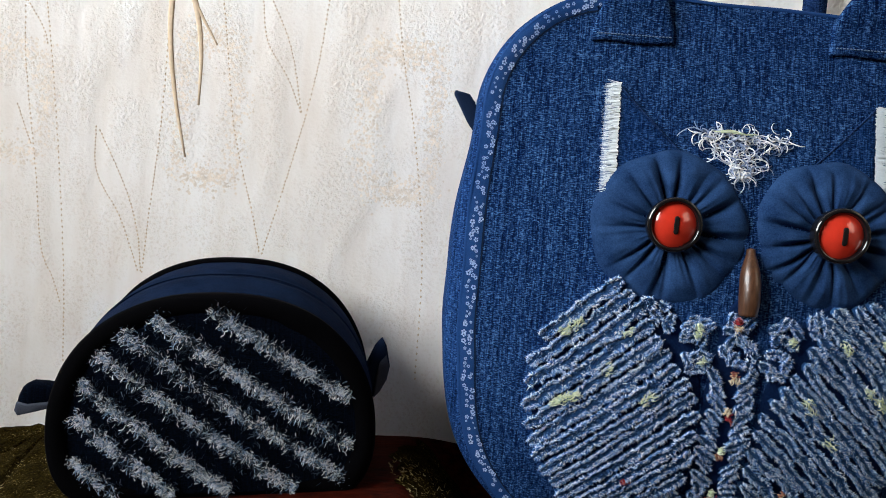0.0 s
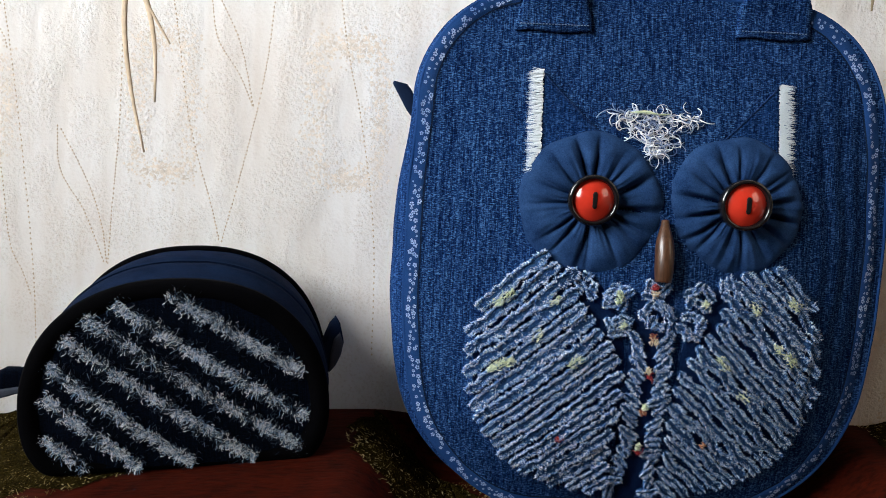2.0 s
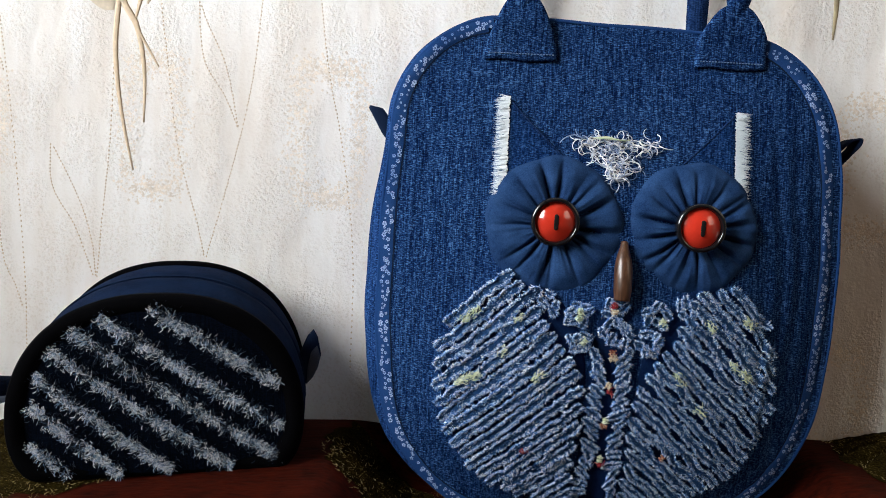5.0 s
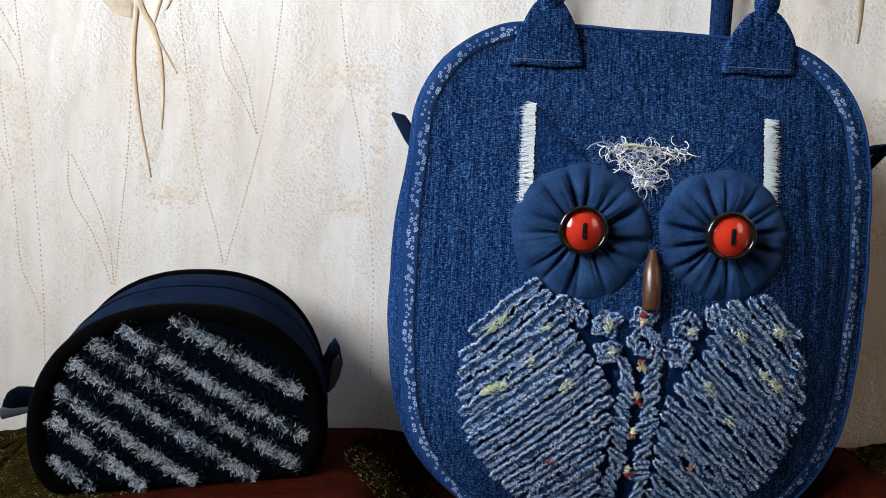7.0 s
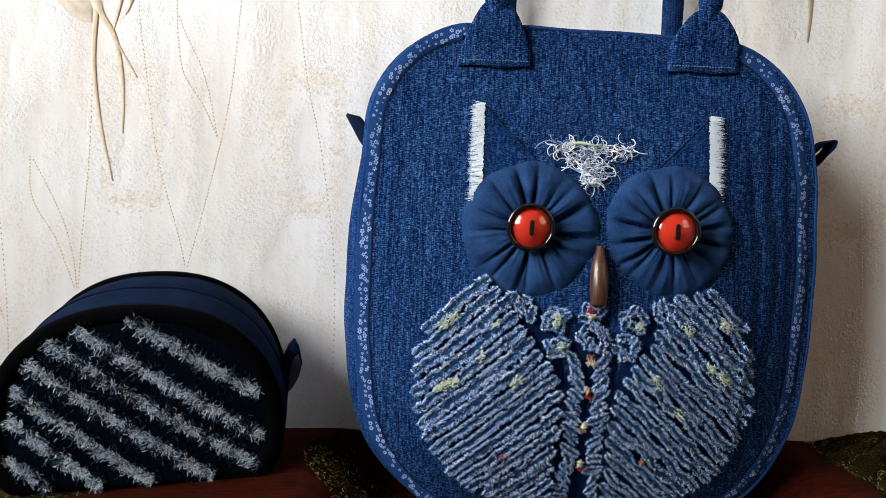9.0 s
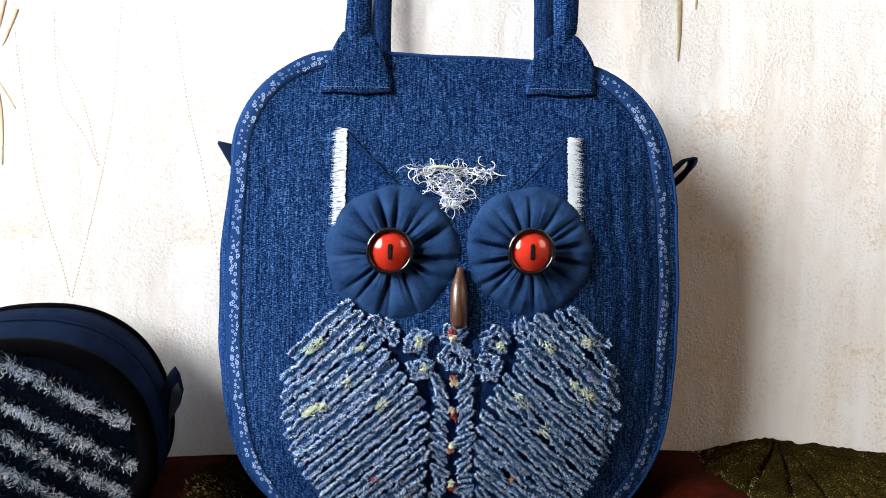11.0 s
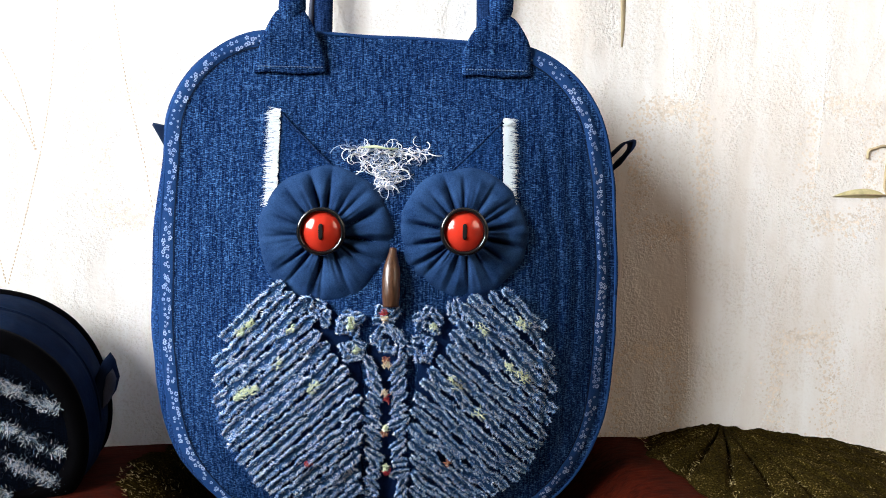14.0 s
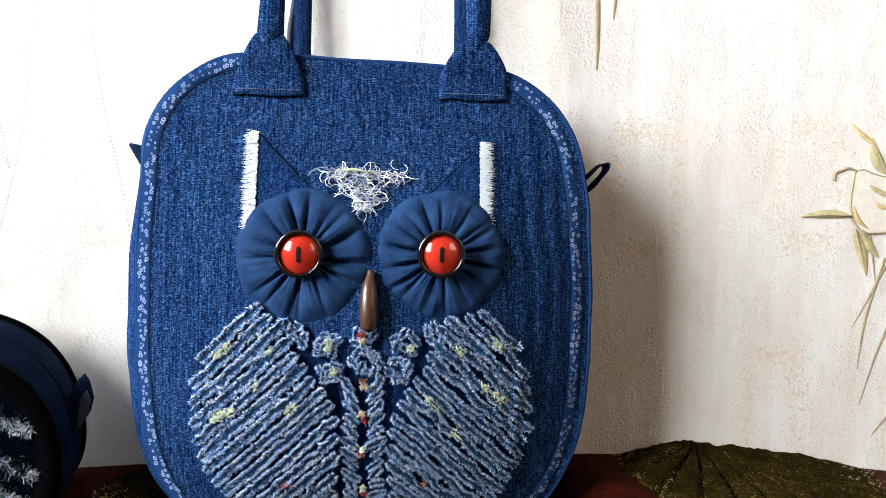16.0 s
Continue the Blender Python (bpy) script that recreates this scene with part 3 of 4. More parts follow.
for cx, cy, rx, ry, count, seed in ((0.352, 0.1345, lambda a: 0.120 + 0.045 * math.cos(a), 0.165, 1900, 1), (-0.085, 0.085, lambda a: 0.080, 0.080, 1000, 2), (-0.46, 0.135, lambda a: 0.19, 0.19, 2200, 3)):
    tagged(part("gold_thread", motif_threads(cx, cy, rx, ry, count, seed), M_GOLD, bench, "loose gold threads of the leaf", False, off=OFFB), kind="stuff")

# ---- the handbag ----
BAG = (0.0455, 0.08, -0.033)
bag = thing("handbag", Matrix.Translation(BAG), "blue denim handbag with an owl applique, standing against the wall", "handbag")
CX, CZ, HW, ZB, ZT = 0.0465, 0.155, 0.1705, -0.033, 0.345
YF, YB = 0.043, 0.125


def bag_outline(n, inset=0.0):
    """Rounded rectangle, narrower towards the top; n points of (x, z)."""
    hw, hz = HW - inset, (ZT - ZB) / 2 - inset
    zc = (ZT + ZB) / 2
    pts = []
    quarter = n // 4
    for q in range(4):
        rc = (0.074 if q < 2 else 0.092) - inset
        lx, lz, arc = hw - rc, hz - rc, rc * math.pi / 2
        tot = lz + arc + lx
        for k in range(quarter):
            s = k / quarter * tot
            if s < lz:
                p = (hw, s)
            elif s < lz + arc:
                a = (s - lz) / rc
                p = (hw - rc + rc * math.cos(a), lz + rc * math.sin(a))
            else:
                p = (lx - (s - lz - arc), hz)
            if q in (1, 3):
                s2 = (quarter - k) / quarter * tot
                if s2 < lz:
                    p = (hw, s2)
                elif s2 < lz + arc:
                    a = (s2 - lz) / rc
                    p = (hw - rc + rc * math.cos(a), lz + rc * math.sin(a))
                else:
                    p = (lx - (s2 - lz - arc), hz)
            sx, sz = ((1, 1), (-1, 1), (-1, -1), (1, -1))[q]
            x, z = CX + sx * p[0], zc + sz * p[1]
            t = max(z - 0.14, 0) / 0.2
            x = CX + (x - CX) * (1 - 0.085 * t * t)
            x = CX + (x - CX) * (1 - 0.085 * (max(0.12 - z, 0) / 0.1) ** 1.5)
            x += 0.0032 * smooth(0.06, 0.15, x - CX) * smooth(0.31, 0.22, z)
            z -= 0.028 * (x - CX) * t
            x += 0.0016 * noise.noise((x * 22, 7.0, z * 22))
            z += 0.0012 * noise.noise((x * 22, 3.0, z * 22))
            pts.append((x, z))
    return pts


def edge_share(x, z):
    """0 at the middle of the panel, 1 at its edge."""
    t = max(z - 0.14, 0) / 0.2
    u = abs((x - CX) / (1 - 0.085 * t * t) / (1 - 0.085 * (max(0.12 - z, 0) / 0.1) ** 1.5)) / HW
    v = abs(z - (ZT + ZB) / 2) / ((ZT - ZB) / 2)
    return min((u ** 4.5 + v ** 4.5) ** (1 / 4.5), 1.0)


def front_y(x, z):
    """The front panel swells over the belly and lies flatter near the top."""
    s = edge_share(x, z)
    g = 0.30 + 0.70 * smooth(0.345, 0.12, z)
    g *= 0.72 + 0.28 * smooth(-0.06, 0.07, z)
    u = (x - CX) / HW
    y = YF - 0.040 * g * (1 - s ** 2.4) * (1 - 0.25 * u * u)
    y += 0.0017 * (math.sin(x * 420 + 2 * math.sin(z * 30)) + 0.5 * math.sin(x * 760 + 3 * math.sin(z * 21))) * smooth(0.135, 0.175, x) * smooth(0.34, 0.26, z) * (1 - s ** 6)
    return y + 0.0012 * noise.noise((x * 30, z * 14, 1)) * (1 - s) + 0.0006 * noise.noise((x * 90, z * 25, 5))


def panel_geo(depth, n=200, rings=44):
    out = bag_outline(n)
    verts, faces = [], []
    for r in range(rings):
        s = 1 - r / rings
        for x, z in out:
            px, pz = CX + (x - CX) * s, CZ + (z - CZ) * s
            verts.append((px, depth(px, pz), pz))
    for r in range(rings - 1):
        for k in range(n):
            a, b = r * n + k, r * n + (k + 1) % n
            faces.append((a, b, b + n, a + n))
    verts.append((CX, depth(CX, CZ), CZ))
    for k in range(n):
        faces.append(((rings - 1) * n + k, (rings - 1) * n + (k + 1) % n, len(verts) - 1))
    return verts, faces


def bpart(name, geo, m, parent=None, label="", smooth_=True, slots=None):
    return part(name, geo, m, parent or bag, label, smooth_, BAG, slots)


def tuck(x, z):
    """On one side the tape sits a little in from the seam."""
    return 0.0065 * smooth(0.09, 0.16, x) * smooth(0.345, 0.31, z)


def band_geo(inset0, inset1, y_at, n=200, across=5, crown=0.0012):
    """A strip that runs round the bag between two insets."""
    rows = [bag_outline(n, inset0 + (inset1 - inset0) * k / (across - 1)) for k in range(across)]
    verts = []
    for k, row in enumerate(rows):
        v = k / (across - 1)
        for x, z in row:
            x -= tuck(x, z)
            verts.append((x, y_at(x, z) - 0.0004 - crown * (1 - (2 * v - 1) ** 4), z))
    faces = [(k * n + i, k * n + (i + 1) % n, (k + 1) * n + (i + 1) % n, (k + 1) * n + i) for k in range(across - 1) for i in range(n)]
    sides = [f for f in faces if not (verts[f[0]][2] > 0.25 and abs(verts[f[0]][0] - CX) < 0.094)]
    return verts, sides


def gusset_geo(n=200, across=16):
    verts = []
    for k in range(across):
        v = k / (across - 1)
        puff = max(math.sin(math.pi * v), 0) ** 0.22
        row = bag_outline(n)
        y = YF + (YB - YF) * v
        for x, z in row:
            x += (x - CX) / HW * puff * (0.0060 if x > CX else 0.0075 + 0.0065 * smooth(0.27, 0.16, z))
            z += 0.003 * puff * smooth(0.25, 0.33, z)
            verts.append((x, y + 0.0015 * noise.noise((x * 40, y * 60, z * 40)), max(z, ZB)))
    faces = [(k * n + i, k * n + (i + 1) % n, (k + 1) * n + (i + 1) % n, (k + 1) * n + i) for k in range(across - 1) for i in range(n)]
    return verts, faces


bpart("front_panel", panel_geo(front_y), M_DENIM, label="mid blue slubby denim front panel")
bpart("back_panel", panel_geo(lambda x, z: YB + 0.006 * (1 - edge_share(x, z) ** 2)), M_DENIM)
bpart("gusset", gusset_geo(), M_GUSSET, label="brighter blue plain cloth gusset")
tape = bpart("edge_tape", band_geo(-0.0008, 0.0092, front_y, crown=0.0009), M_TAPE, label="blue tape with tiny white flowers")
bpart("seam", band_geo(0.0093, 0.0104, front_y, crown=0.0), M_NAVY)
bpart("piping", tube([(x, YF + 0.001, z) for x, z in bag_outline(200, -0.001)] + [(bag_outline(200, -0.001)[0][0], YF + 0.001, bag_outline(200, -0.001)[0][1])], 0.0016, 6), M_TAPE)


def flower_geo():
    """Tiny printed flowers along the tape, five petals each."""
    verts, faces = [], []
    for x, z in bag_outline(400, 0.0026) + bag_outline(400, 0.0064):
        x -= tuck(x, z)
        if rng.random() < 0.24 or (z > 0.25 and abs(x - CX) < 0.096):
            continue
        x, z = x + rng.uniform(-0.0013, 0.0013), z + rng.uniform(-0.0013, 0.0013)
        size, turn = rng.uniform(0.0007, 0.0020), rng.uniform(0, 6.28)
        for p in range(5):
            a = turn + p * 1.2566
            c, s = math.cos(a), math.sin(a)
            n = len(verts)
            for du, dv in ((0.15, 0), (0.70, 0.42), (1.0, 0), (0.70, -0.42)):
                px, pz = x + size * (du * c - dv * s), z + size * (du * s + dv * c)
                verts.append((px, front_y(px, pz) - 0.0016, pz))
            faces.append((n, n + 1, n + 2, n + 3))
    return verts, faces


tagged(bpart("flower_print", flower_geo(), M_FLOWER, tape, "white printed flowers", False), kind="stuff")


# zip along the upper gusset, with a folded tab at each end
zip_line = [(x, (YF + YB) / 2, z + 0.0) for x, z in bag_outline(200, -0.0025) if z > 0.25]
zip_line.sort(key=lambda p: math.atan2(p[2] - 0.2, p[0] - CX))
bpart("zipper", tube(zip_line, 0.0022, 6), M_NAVY, label="dark zip")


def tab_geo(root, tip, width, thick):
    """A folded loop of cloth."""
    r, t = Vector(root), Vector(tip)
    d = t - r
    nor = Vector((d.z, 0, -d.x)).normalized()
    pts = [r - nor * thick] + [r + d * s - nor * thick * (1.2 - 0.2 * s) for s in (0.3, 0.6, 0.9)] + [t + d * 0.03] + [r + d * s + nor * thick * (1.2 - 0.2 * s) for s in (0.9, 0.6, 0.3)] + [r + nor * thick]
    line = curve_points(pts, 26)
    verts, faces = [], []
    for p in line:
        for y, o in ((-width, 0.0), (width, 0.0), (width, 0.0020), (-width, 0.0020)):
            c = p + (p - (r + t) / 2).normalized() * o
            verts.append((c.x, c.y + y, c.z))
    for i in range(len(line) - 1):
        for k in range(4):
            a, b = i * 4 + k, i * 4 + (k + 1) % 4
            faces.append((a, b, b + 4, a + 4))
    faces += [(0, 1, 2, 3), tuple(range(len(verts) - 4, len(verts)))]
    return verts, faces


def slab_geo(outline, y0, y1, round_=0.0012):
    """A padded flat tab: outline of (x, z), from y0 to y1."""
    cx = sum(p[0] for p in outline) / len(outline)
    cz = sum(p[1] for p in outline) / len(outline)
    verts, n = [], len(outline)
    for y, s in ((y0, 0.55), (y0 + round_ * 0.2, 0.85), (y0 + round_, 1.0), (y1 - round_, 1.0), (y1 - round_ * 0.2, 0.85), (y1, 0.55)):
        verts += [(cx + (x - cx) * s, y, cz + (z - cz) * s) for x, z in outline]
    faces = [(k * n + i, k * n + (i + 1) % n, (k + 1) * n + (i + 1) % n, (k + 1) * n + i) for k in range(5) for i in range(n)]
    return verts, faces + [tuple(range(n)), tuple(range(5 * n, 6 * n))]


bpart("zip_tab", slab_geo([(-0.113, 0.246), (-0.120, 0.248), (-0.131, 0.262), (-0.142, 0.281), (-0.141, 0.283), (-0.131, 0.281), (-0.127, 0.276), (-0.120, 0.262), (-0.112, 0.254)], 0.073, 0.087), M_NAVY, label="folded navy cloth tab")
bpart("zip_tab", tab_geo((0.214, 0.078, 0.248), (0.237, 0.070, 0.274), 0.009, 0.0032), M_NAVY, label="folded navy cloth tab")


# handles: a stitched bell-shaped flap at each end, a rolled strap between
def bell(t, shoulder):
    """1 at the foot of a flap, 0 at its neck; rounder for a higher shoulder."""
    s = min(max((t - shoulder) / (1 - shoulder), 0), 1)
    return math.sqrt(1 - s * s) * (1 - 0.35 * s)


def flap_outline(x0, x1, z0, height, nl, nr, sl, sr):
    """Foot from x0 to x1, neck from nl to nr, a shoulder of its own on each side."""
    pts = [(x0 + (x1 - x0) * k / 8, z0 + 0.0006 * math.sin(k)) for k in range(9)]
    for k in range(1, 15):
        t = k / 14
        pts.append((nr + (x1 - nr) * bell(t, sr) ** 1.15, z0 + height * t))
    for k in range(14, 0, -1):
        t = k / 14
        pts.append((nl + (x0 - nl) * bell(t, sl) ** 1.15, z0 + height * t))
    return pts


def strap_y(x, z):
    return front_y(x, min(z, 0.335)) - 0.0006 - 0.003 * smooth(0.325, 0.35, z) + max(z - 0.345, 0) * 0.12


def strap_geo(xa, za, xb, zb, y, top, rad, seed):
    """A soft rolled strap that rises from one flap and comes down to the other."""
    pts = curve_points([(xa, y, za), (xa + 0.001, y + 0.001, za + 0.03), (xa + 0.006, y + 0.008, top - 0.05), ((xa + xb) / 2 - 0.025, y + 0.014, top), ((xa + xb) / 2 + 0.025, y + 0.014, top), (xb - 0.004, y + 0.008, top - 0.05), (xb + 0.001, y + 0.001, zb + 0.03), (xb, y, zb)], 70)
    v, f = tube(pts, lambda s: rad * (0.70 + 0.38 * smooth(0.0, 0.075, min(s, 1 - s)) + 0.08 * math.sin(17 * s + seed)), 18, 0.62)
    out = []
    for i, p in enumerate(v):
        a = 2 * math.pi * (i % 18) / 18
        groove = 0.0016 * math.exp(-((a - 1.2) / 0.22) ** 2) + 0.0010 * math.exp(-((a - 2.0) / 0.2) ** 2)
        c = pts[i // 18]
        out.append(p + (c - p).normalized() * groove + Vector((0, 0.0006 * noise.noise((p.x * 60, seed, p.z * 60)), 0)))
    return out, f


def stitches(x0, x1, z, y_at, lift, pitch=0.0022):
    geos = []
    x = x0
    while x < x1:
        y = y_at(x, z) - lift
        geos.append(tube([(x, y, z), (x + pitch * 0.3, y - 0.0004, z), (x + pitch * 0.62, y, z)], 0.00035, 4))
        x += pitch
    return join(*geos)


handle = bpart("handle", strap_geo(-0.0275, 0.354, 0.1265, 0.357, 0.0405, 0.53, 0.0088, 1), M_DENIM, label="rolled denim carrying handle")
for x0, x1, z0, high, nl, nr, sl, sr in ((-0.0545, -0.0015, 0.317, 0.048, -0.0345, -0.0215, 0.10, 0.16), (0.0990, 0.1505, 0.3185, 0.046, 0.1205, 0.1330, 0.36, 0.42)):
    flap = bpart("flap", patch(flap_outline(x0, x1, z0, high, nl, nr, sl, sr), strap_y, 0.0026, 5, 0.5), M_DENIM, handle)
    bpart("stitching", stitches(x0 + 0.003, x1 - 0.003, z0 + 0.0045, strap_y, 0.0028), M_STITCH, handle, "pale thread stitching", True)
back_handle = bpart("handle", strap_geo(-0.017, 0.33, 0.124, 0.33, 0.120, 0.52, 0.0085, 2), M_DENIM_DARK, label="rolled denim carrying handle")
bpart("lining", tube([(-0.0265, 0.115, 0.345), (-0.0250, 0.120, 0.39), (-0.020, 0.124, 0.43)], 0.0022, 6), M_TABGREY, back_handle, "pale grey lining edge")


# owl ears: plain denim triangles with a frayed white edge
def ear(xo, side, z0, z1):
    """xo: outer edge, side: +1 where the ear points inwards to the right."""
    edge = [(xo, z0 + (z1 - z0) * k / 12) for k in range(13)]
    slope = [(xo + side * 0.060 * k / 12, z1 - 0.058 * k / 12 - 0.0015 * math.sin(math.pi * k / 12)) for k in range(1, 13)]
    low = [(xo + side * 0.060 * (1 - k / 6), z0 + (z1 - 0.058 - z0) * (1 - k / 6)) for k in range(1, 6)]
    e = bpart("ear", patch(edge + slope + low, front_y, 0.0020, 6, 0.3), M_EAR, label="dark denim triangular ear")
    # Seam as a dark line, also drawing the shadow edge along the slope.
    bpart("seam", tube([(x, front_y(x, z) - 0.0016, z + 0.0006) for x, z in [edge[-1]] + slope], 0.0008, 6), M_DENIM_DARK, e)
    items, n = [], 300
    for k in range(n):
        z = z0 + 0.002 + (z1 - z0) * (k + rng.random()) / n
        x = xo - side * rng.uniform(-0.0012, 0.0006)
        p = Vector((x, front_y(x, z) - rng.uniform(0.0020, 0.0034), z))
        d = Vector((-side * rng.uniform(0.0078, 0.0116), rng.uniform(-0.0016, 0.0008), rng.gauss(-0.0012, 0.0014)))
        items.append((p, d, rng.uniform(0.0004, 0.0007)))
    # backing weft under the threads
    back = patch([(xo, z0), (xo - side * 0.0085, z0), (xo - side * 0.0085, (z0 + z1) / 2), (xo - side * 0.0080, z1 - 0.002), (xo - side * 0.001, z1), (xo, (z0 + z1) / 2)], front_y, 0.0012, 3, 0.2)
    fr = spikes(items)
    bpart("frayed_edge", join(back, fr), [M_STITCH, M_FRINGE], e, "frayed white thread edge", False, [0] * len(back[1]) + [1] * len(fr[1]))


ear(-0.0345, 1, 0.218, 0.288)
ear(0.1305, -1, 0.222, 0.285)


# owl eyes: gathered cloth rosettes with a button on each
def rosette_geo(cx, cz, rad, seed):
    r0 = random.Random(seed)
    nf = 17
    cuts = sorted((k + r0.uniform(-0.38, 0.38)) / nf for k in range(nf))
    deep = [r0.uniform(0.3, 1.25) for _ in range(nf)]
    swirl = [r0.uniform(-0.35, 0.35) for _ in range(nf)]
    y0 = front_y(cx, cz)

    def at(u, v):
        r = v
        fold, d = 0.0, 1.0
        for c, dd, sw in zip(cuts, deep, swirl):
            gap = (u - c - sw * 0.05 * (1 - r) + 0.5) % 1 - 0.5
            width = 0.0055 + 0.0065 * r
            fold += dd * math.exp(-(abs(gap) / width) ** 1.25)
        soft_edge = math.sqrt(max(1 - ((r - 0.62) / 0.38) ** 2, 0)) if r > 0.62 else 1.0
        h = 0.0085 * soft_edge - 0.003 * smooth(0.55, 0.2, r)
        h += 0.0008 * noise.noise((math.cos(6.283 * u) * 11, math.sin(6.283 * u) * 11, r * 2.5 + seed)) * soft_edge
        h -= fold * 0.0094 * smooth(1.16, 0.36, r) * (1 if r > 0.28 else r / 0.28)
        wob = 1 + 0.012 * math.sin(nf * 2 * math.pi * u * 0.5 + seed) + 0.012 * math.sin(5 * 2 * math.pi * u + seed)
        h += 0.0016 * noise.noise((math.cos(6.283 * u) * r * 4, math.sin(6.283 * u) * r * 4, seed)) * soft_edge
        a = 2 * math.pi * u
        x, z = cx + rad * r * wob * math.cos(a), cz + rad * r * wob * math.sin(a)
        return (x, front_y(x, z) * 0.65 + y0 * 0.35 + 0.0015 - h, z)
    return grid(at, 260, 30, True)


def disc_geo(cx, y, cz, prof, seg=48):
    """A turned piece facing forwards: prof of (radius, how far forwards)."""
    verts = [(cx + r * math.cos(2 * math.pi * k / seg), y - h, cz + r * math.sin(2 * math.pi * k / seg)) for r, h in prof for k in range(seg)]
    faces = [(i * seg + k, i * seg + (k + 1) % seg, (i + 1) * seg + (k + 1) % seg, (i + 1) * seg + k) for i in range(len(prof) - 1) for k in range(seg)]
    faces.append(tuple(range((len(prof) - 1) * seg, len(prof) * seg)))
    return verts, faces


def eye(cx, cz, bx, by, bz, rad, seed):
    ros = bpart("rosette", rosette_geo(cx, cz, rad, seed), M_ROSETTE, label="gathered blue cloth rosette eye")
    rim = [(0.0165, -0.004), (0.0172, 0.0), (0.0170, 0.0022), (0.0162, 0.0034), (0.0152, 0.0037), (0.0143, 0.0034), (0.0138, 0.0022), (0.0137, 0.0004), (0.0, 0.0012)]
    bpart("button_rim", disc_geo(bx, by, bz, rim[:-1]), M_RIM, ros, "glossy black button rim")
    face = [(0.0136, 0.0004)] + [(0.0134 * math.sin(0.5 * math.pi * q), 0.0006 + 0.0048 * (1 - math.sin(0.5 * math.pi * q) ** 2)) for q in (0.95, 0.85, 0.75, 0.65, 0.55, 0.45, 0.35, 0.25, 0.15, 0.05)]
    bpart("button_face", disc_geo(bx, by, bz, face), M_RED, ros, "shiny red button face")
    slot = []
    for k in range(28):
        a = 2 * math.pi * k / 28
        rx = 0.0016 + 0.0013 * max(0, abs(math.sin(a)) - 0.45) * 1.6
        slot.append((bx + 0.0001 + rx * math.cos(a), bz + 0.0056 * math.sin(a)))
    bpart("buttonhole", patch(slot, lambda x, z: by - 0.0046, 0.0011, 3, 0.6), M_HOLE, ros, "dark thread in the button's holes")


eye(0.0015, 0.1995, 0.0005, 0.0020, 0.2020, 0.0488, 1)
eye(0.1010, 0.2020, 0.1000, -0.0005, 0.2035, 0.0472, 2)

bpart("beak", tube(curve_points([(0.0505, 0.0060, 0.1905), (0.0498, 0.0020, 0.180), (0.0495, -0.002, 0.165), (0.0495, -0.003, 0.1505)], 24), lambda s: (0.0026 + 0.0036 * smooth(0, 0.55, s)) * (1 - 0.12 * smooth(0.8, 1, s)), 20), M_WOOD, label="brown polished wooden toggle beak")


def thread_tangle():
    """Curled loose threads in a downward pointing triangle."""
    geos = []
    for k in range(250):
        v = rng.random() ** 1.5
        half = 0.030 * (1 - v) ** 1.1 + 0.002
        x, z = 0.0455 + rng.uniform(-half, half), 0.2630 - 0.030 * v + rng.uniform(-0.0015, 0.0015)
        a, l = rng.gauss(0, 0.5) + (math.pi if rng.random() < 0.5 else 0), rng.uniform(0.007, 0.016)
        curl = rng.choice((-1, 1)) * rng.uniform(0.8, 4.0)
        pts, px, pz = [], x, z
        lift = rng.uniform(0.0012, 0.0050)
        for s in range(7):
            pts.append((px, front_y(px, pz) - lift * (0.35 + 0.65 * math.sin(math.pi * s / 6)), pz))
            aa = a + curl * s / 6
            px, pz = px + math.cos(aa) * l / 6, pz + math.sin(aa) * l / 6 * 0.8
        geos.append(tube(pts, rng.uniform(0.00022, 0.00042), 5))
    return join(*geos)


bpart("forehead_threads", thread_tangle(), M_THREAD, label="tangled white loose threads")
yel_geos = []
for k in range(4):
    pts = curve_points([(0.026 + 0.004 * k * 0.5, front_y(0.03, 0.262) - 0.0052, 0.2625 + 0.0008 * math.sin(k * 3)), (0.036 + 0.002 * k, front_y(0.04, 0.263) - 0.006, 0.2640 - 0.0006 * k), (0.044 + 0.003 * k, front_y(0.05, 0.262) - 0.005, 0.2618 + 0.0007 * math.cos(k * 2))], 8)
    yel_geos.append(tube(pts, 0.00035, 5))
bpart("yellow_threads", join(*yel_geos), M_YELLOW, label="a few yellow threads")


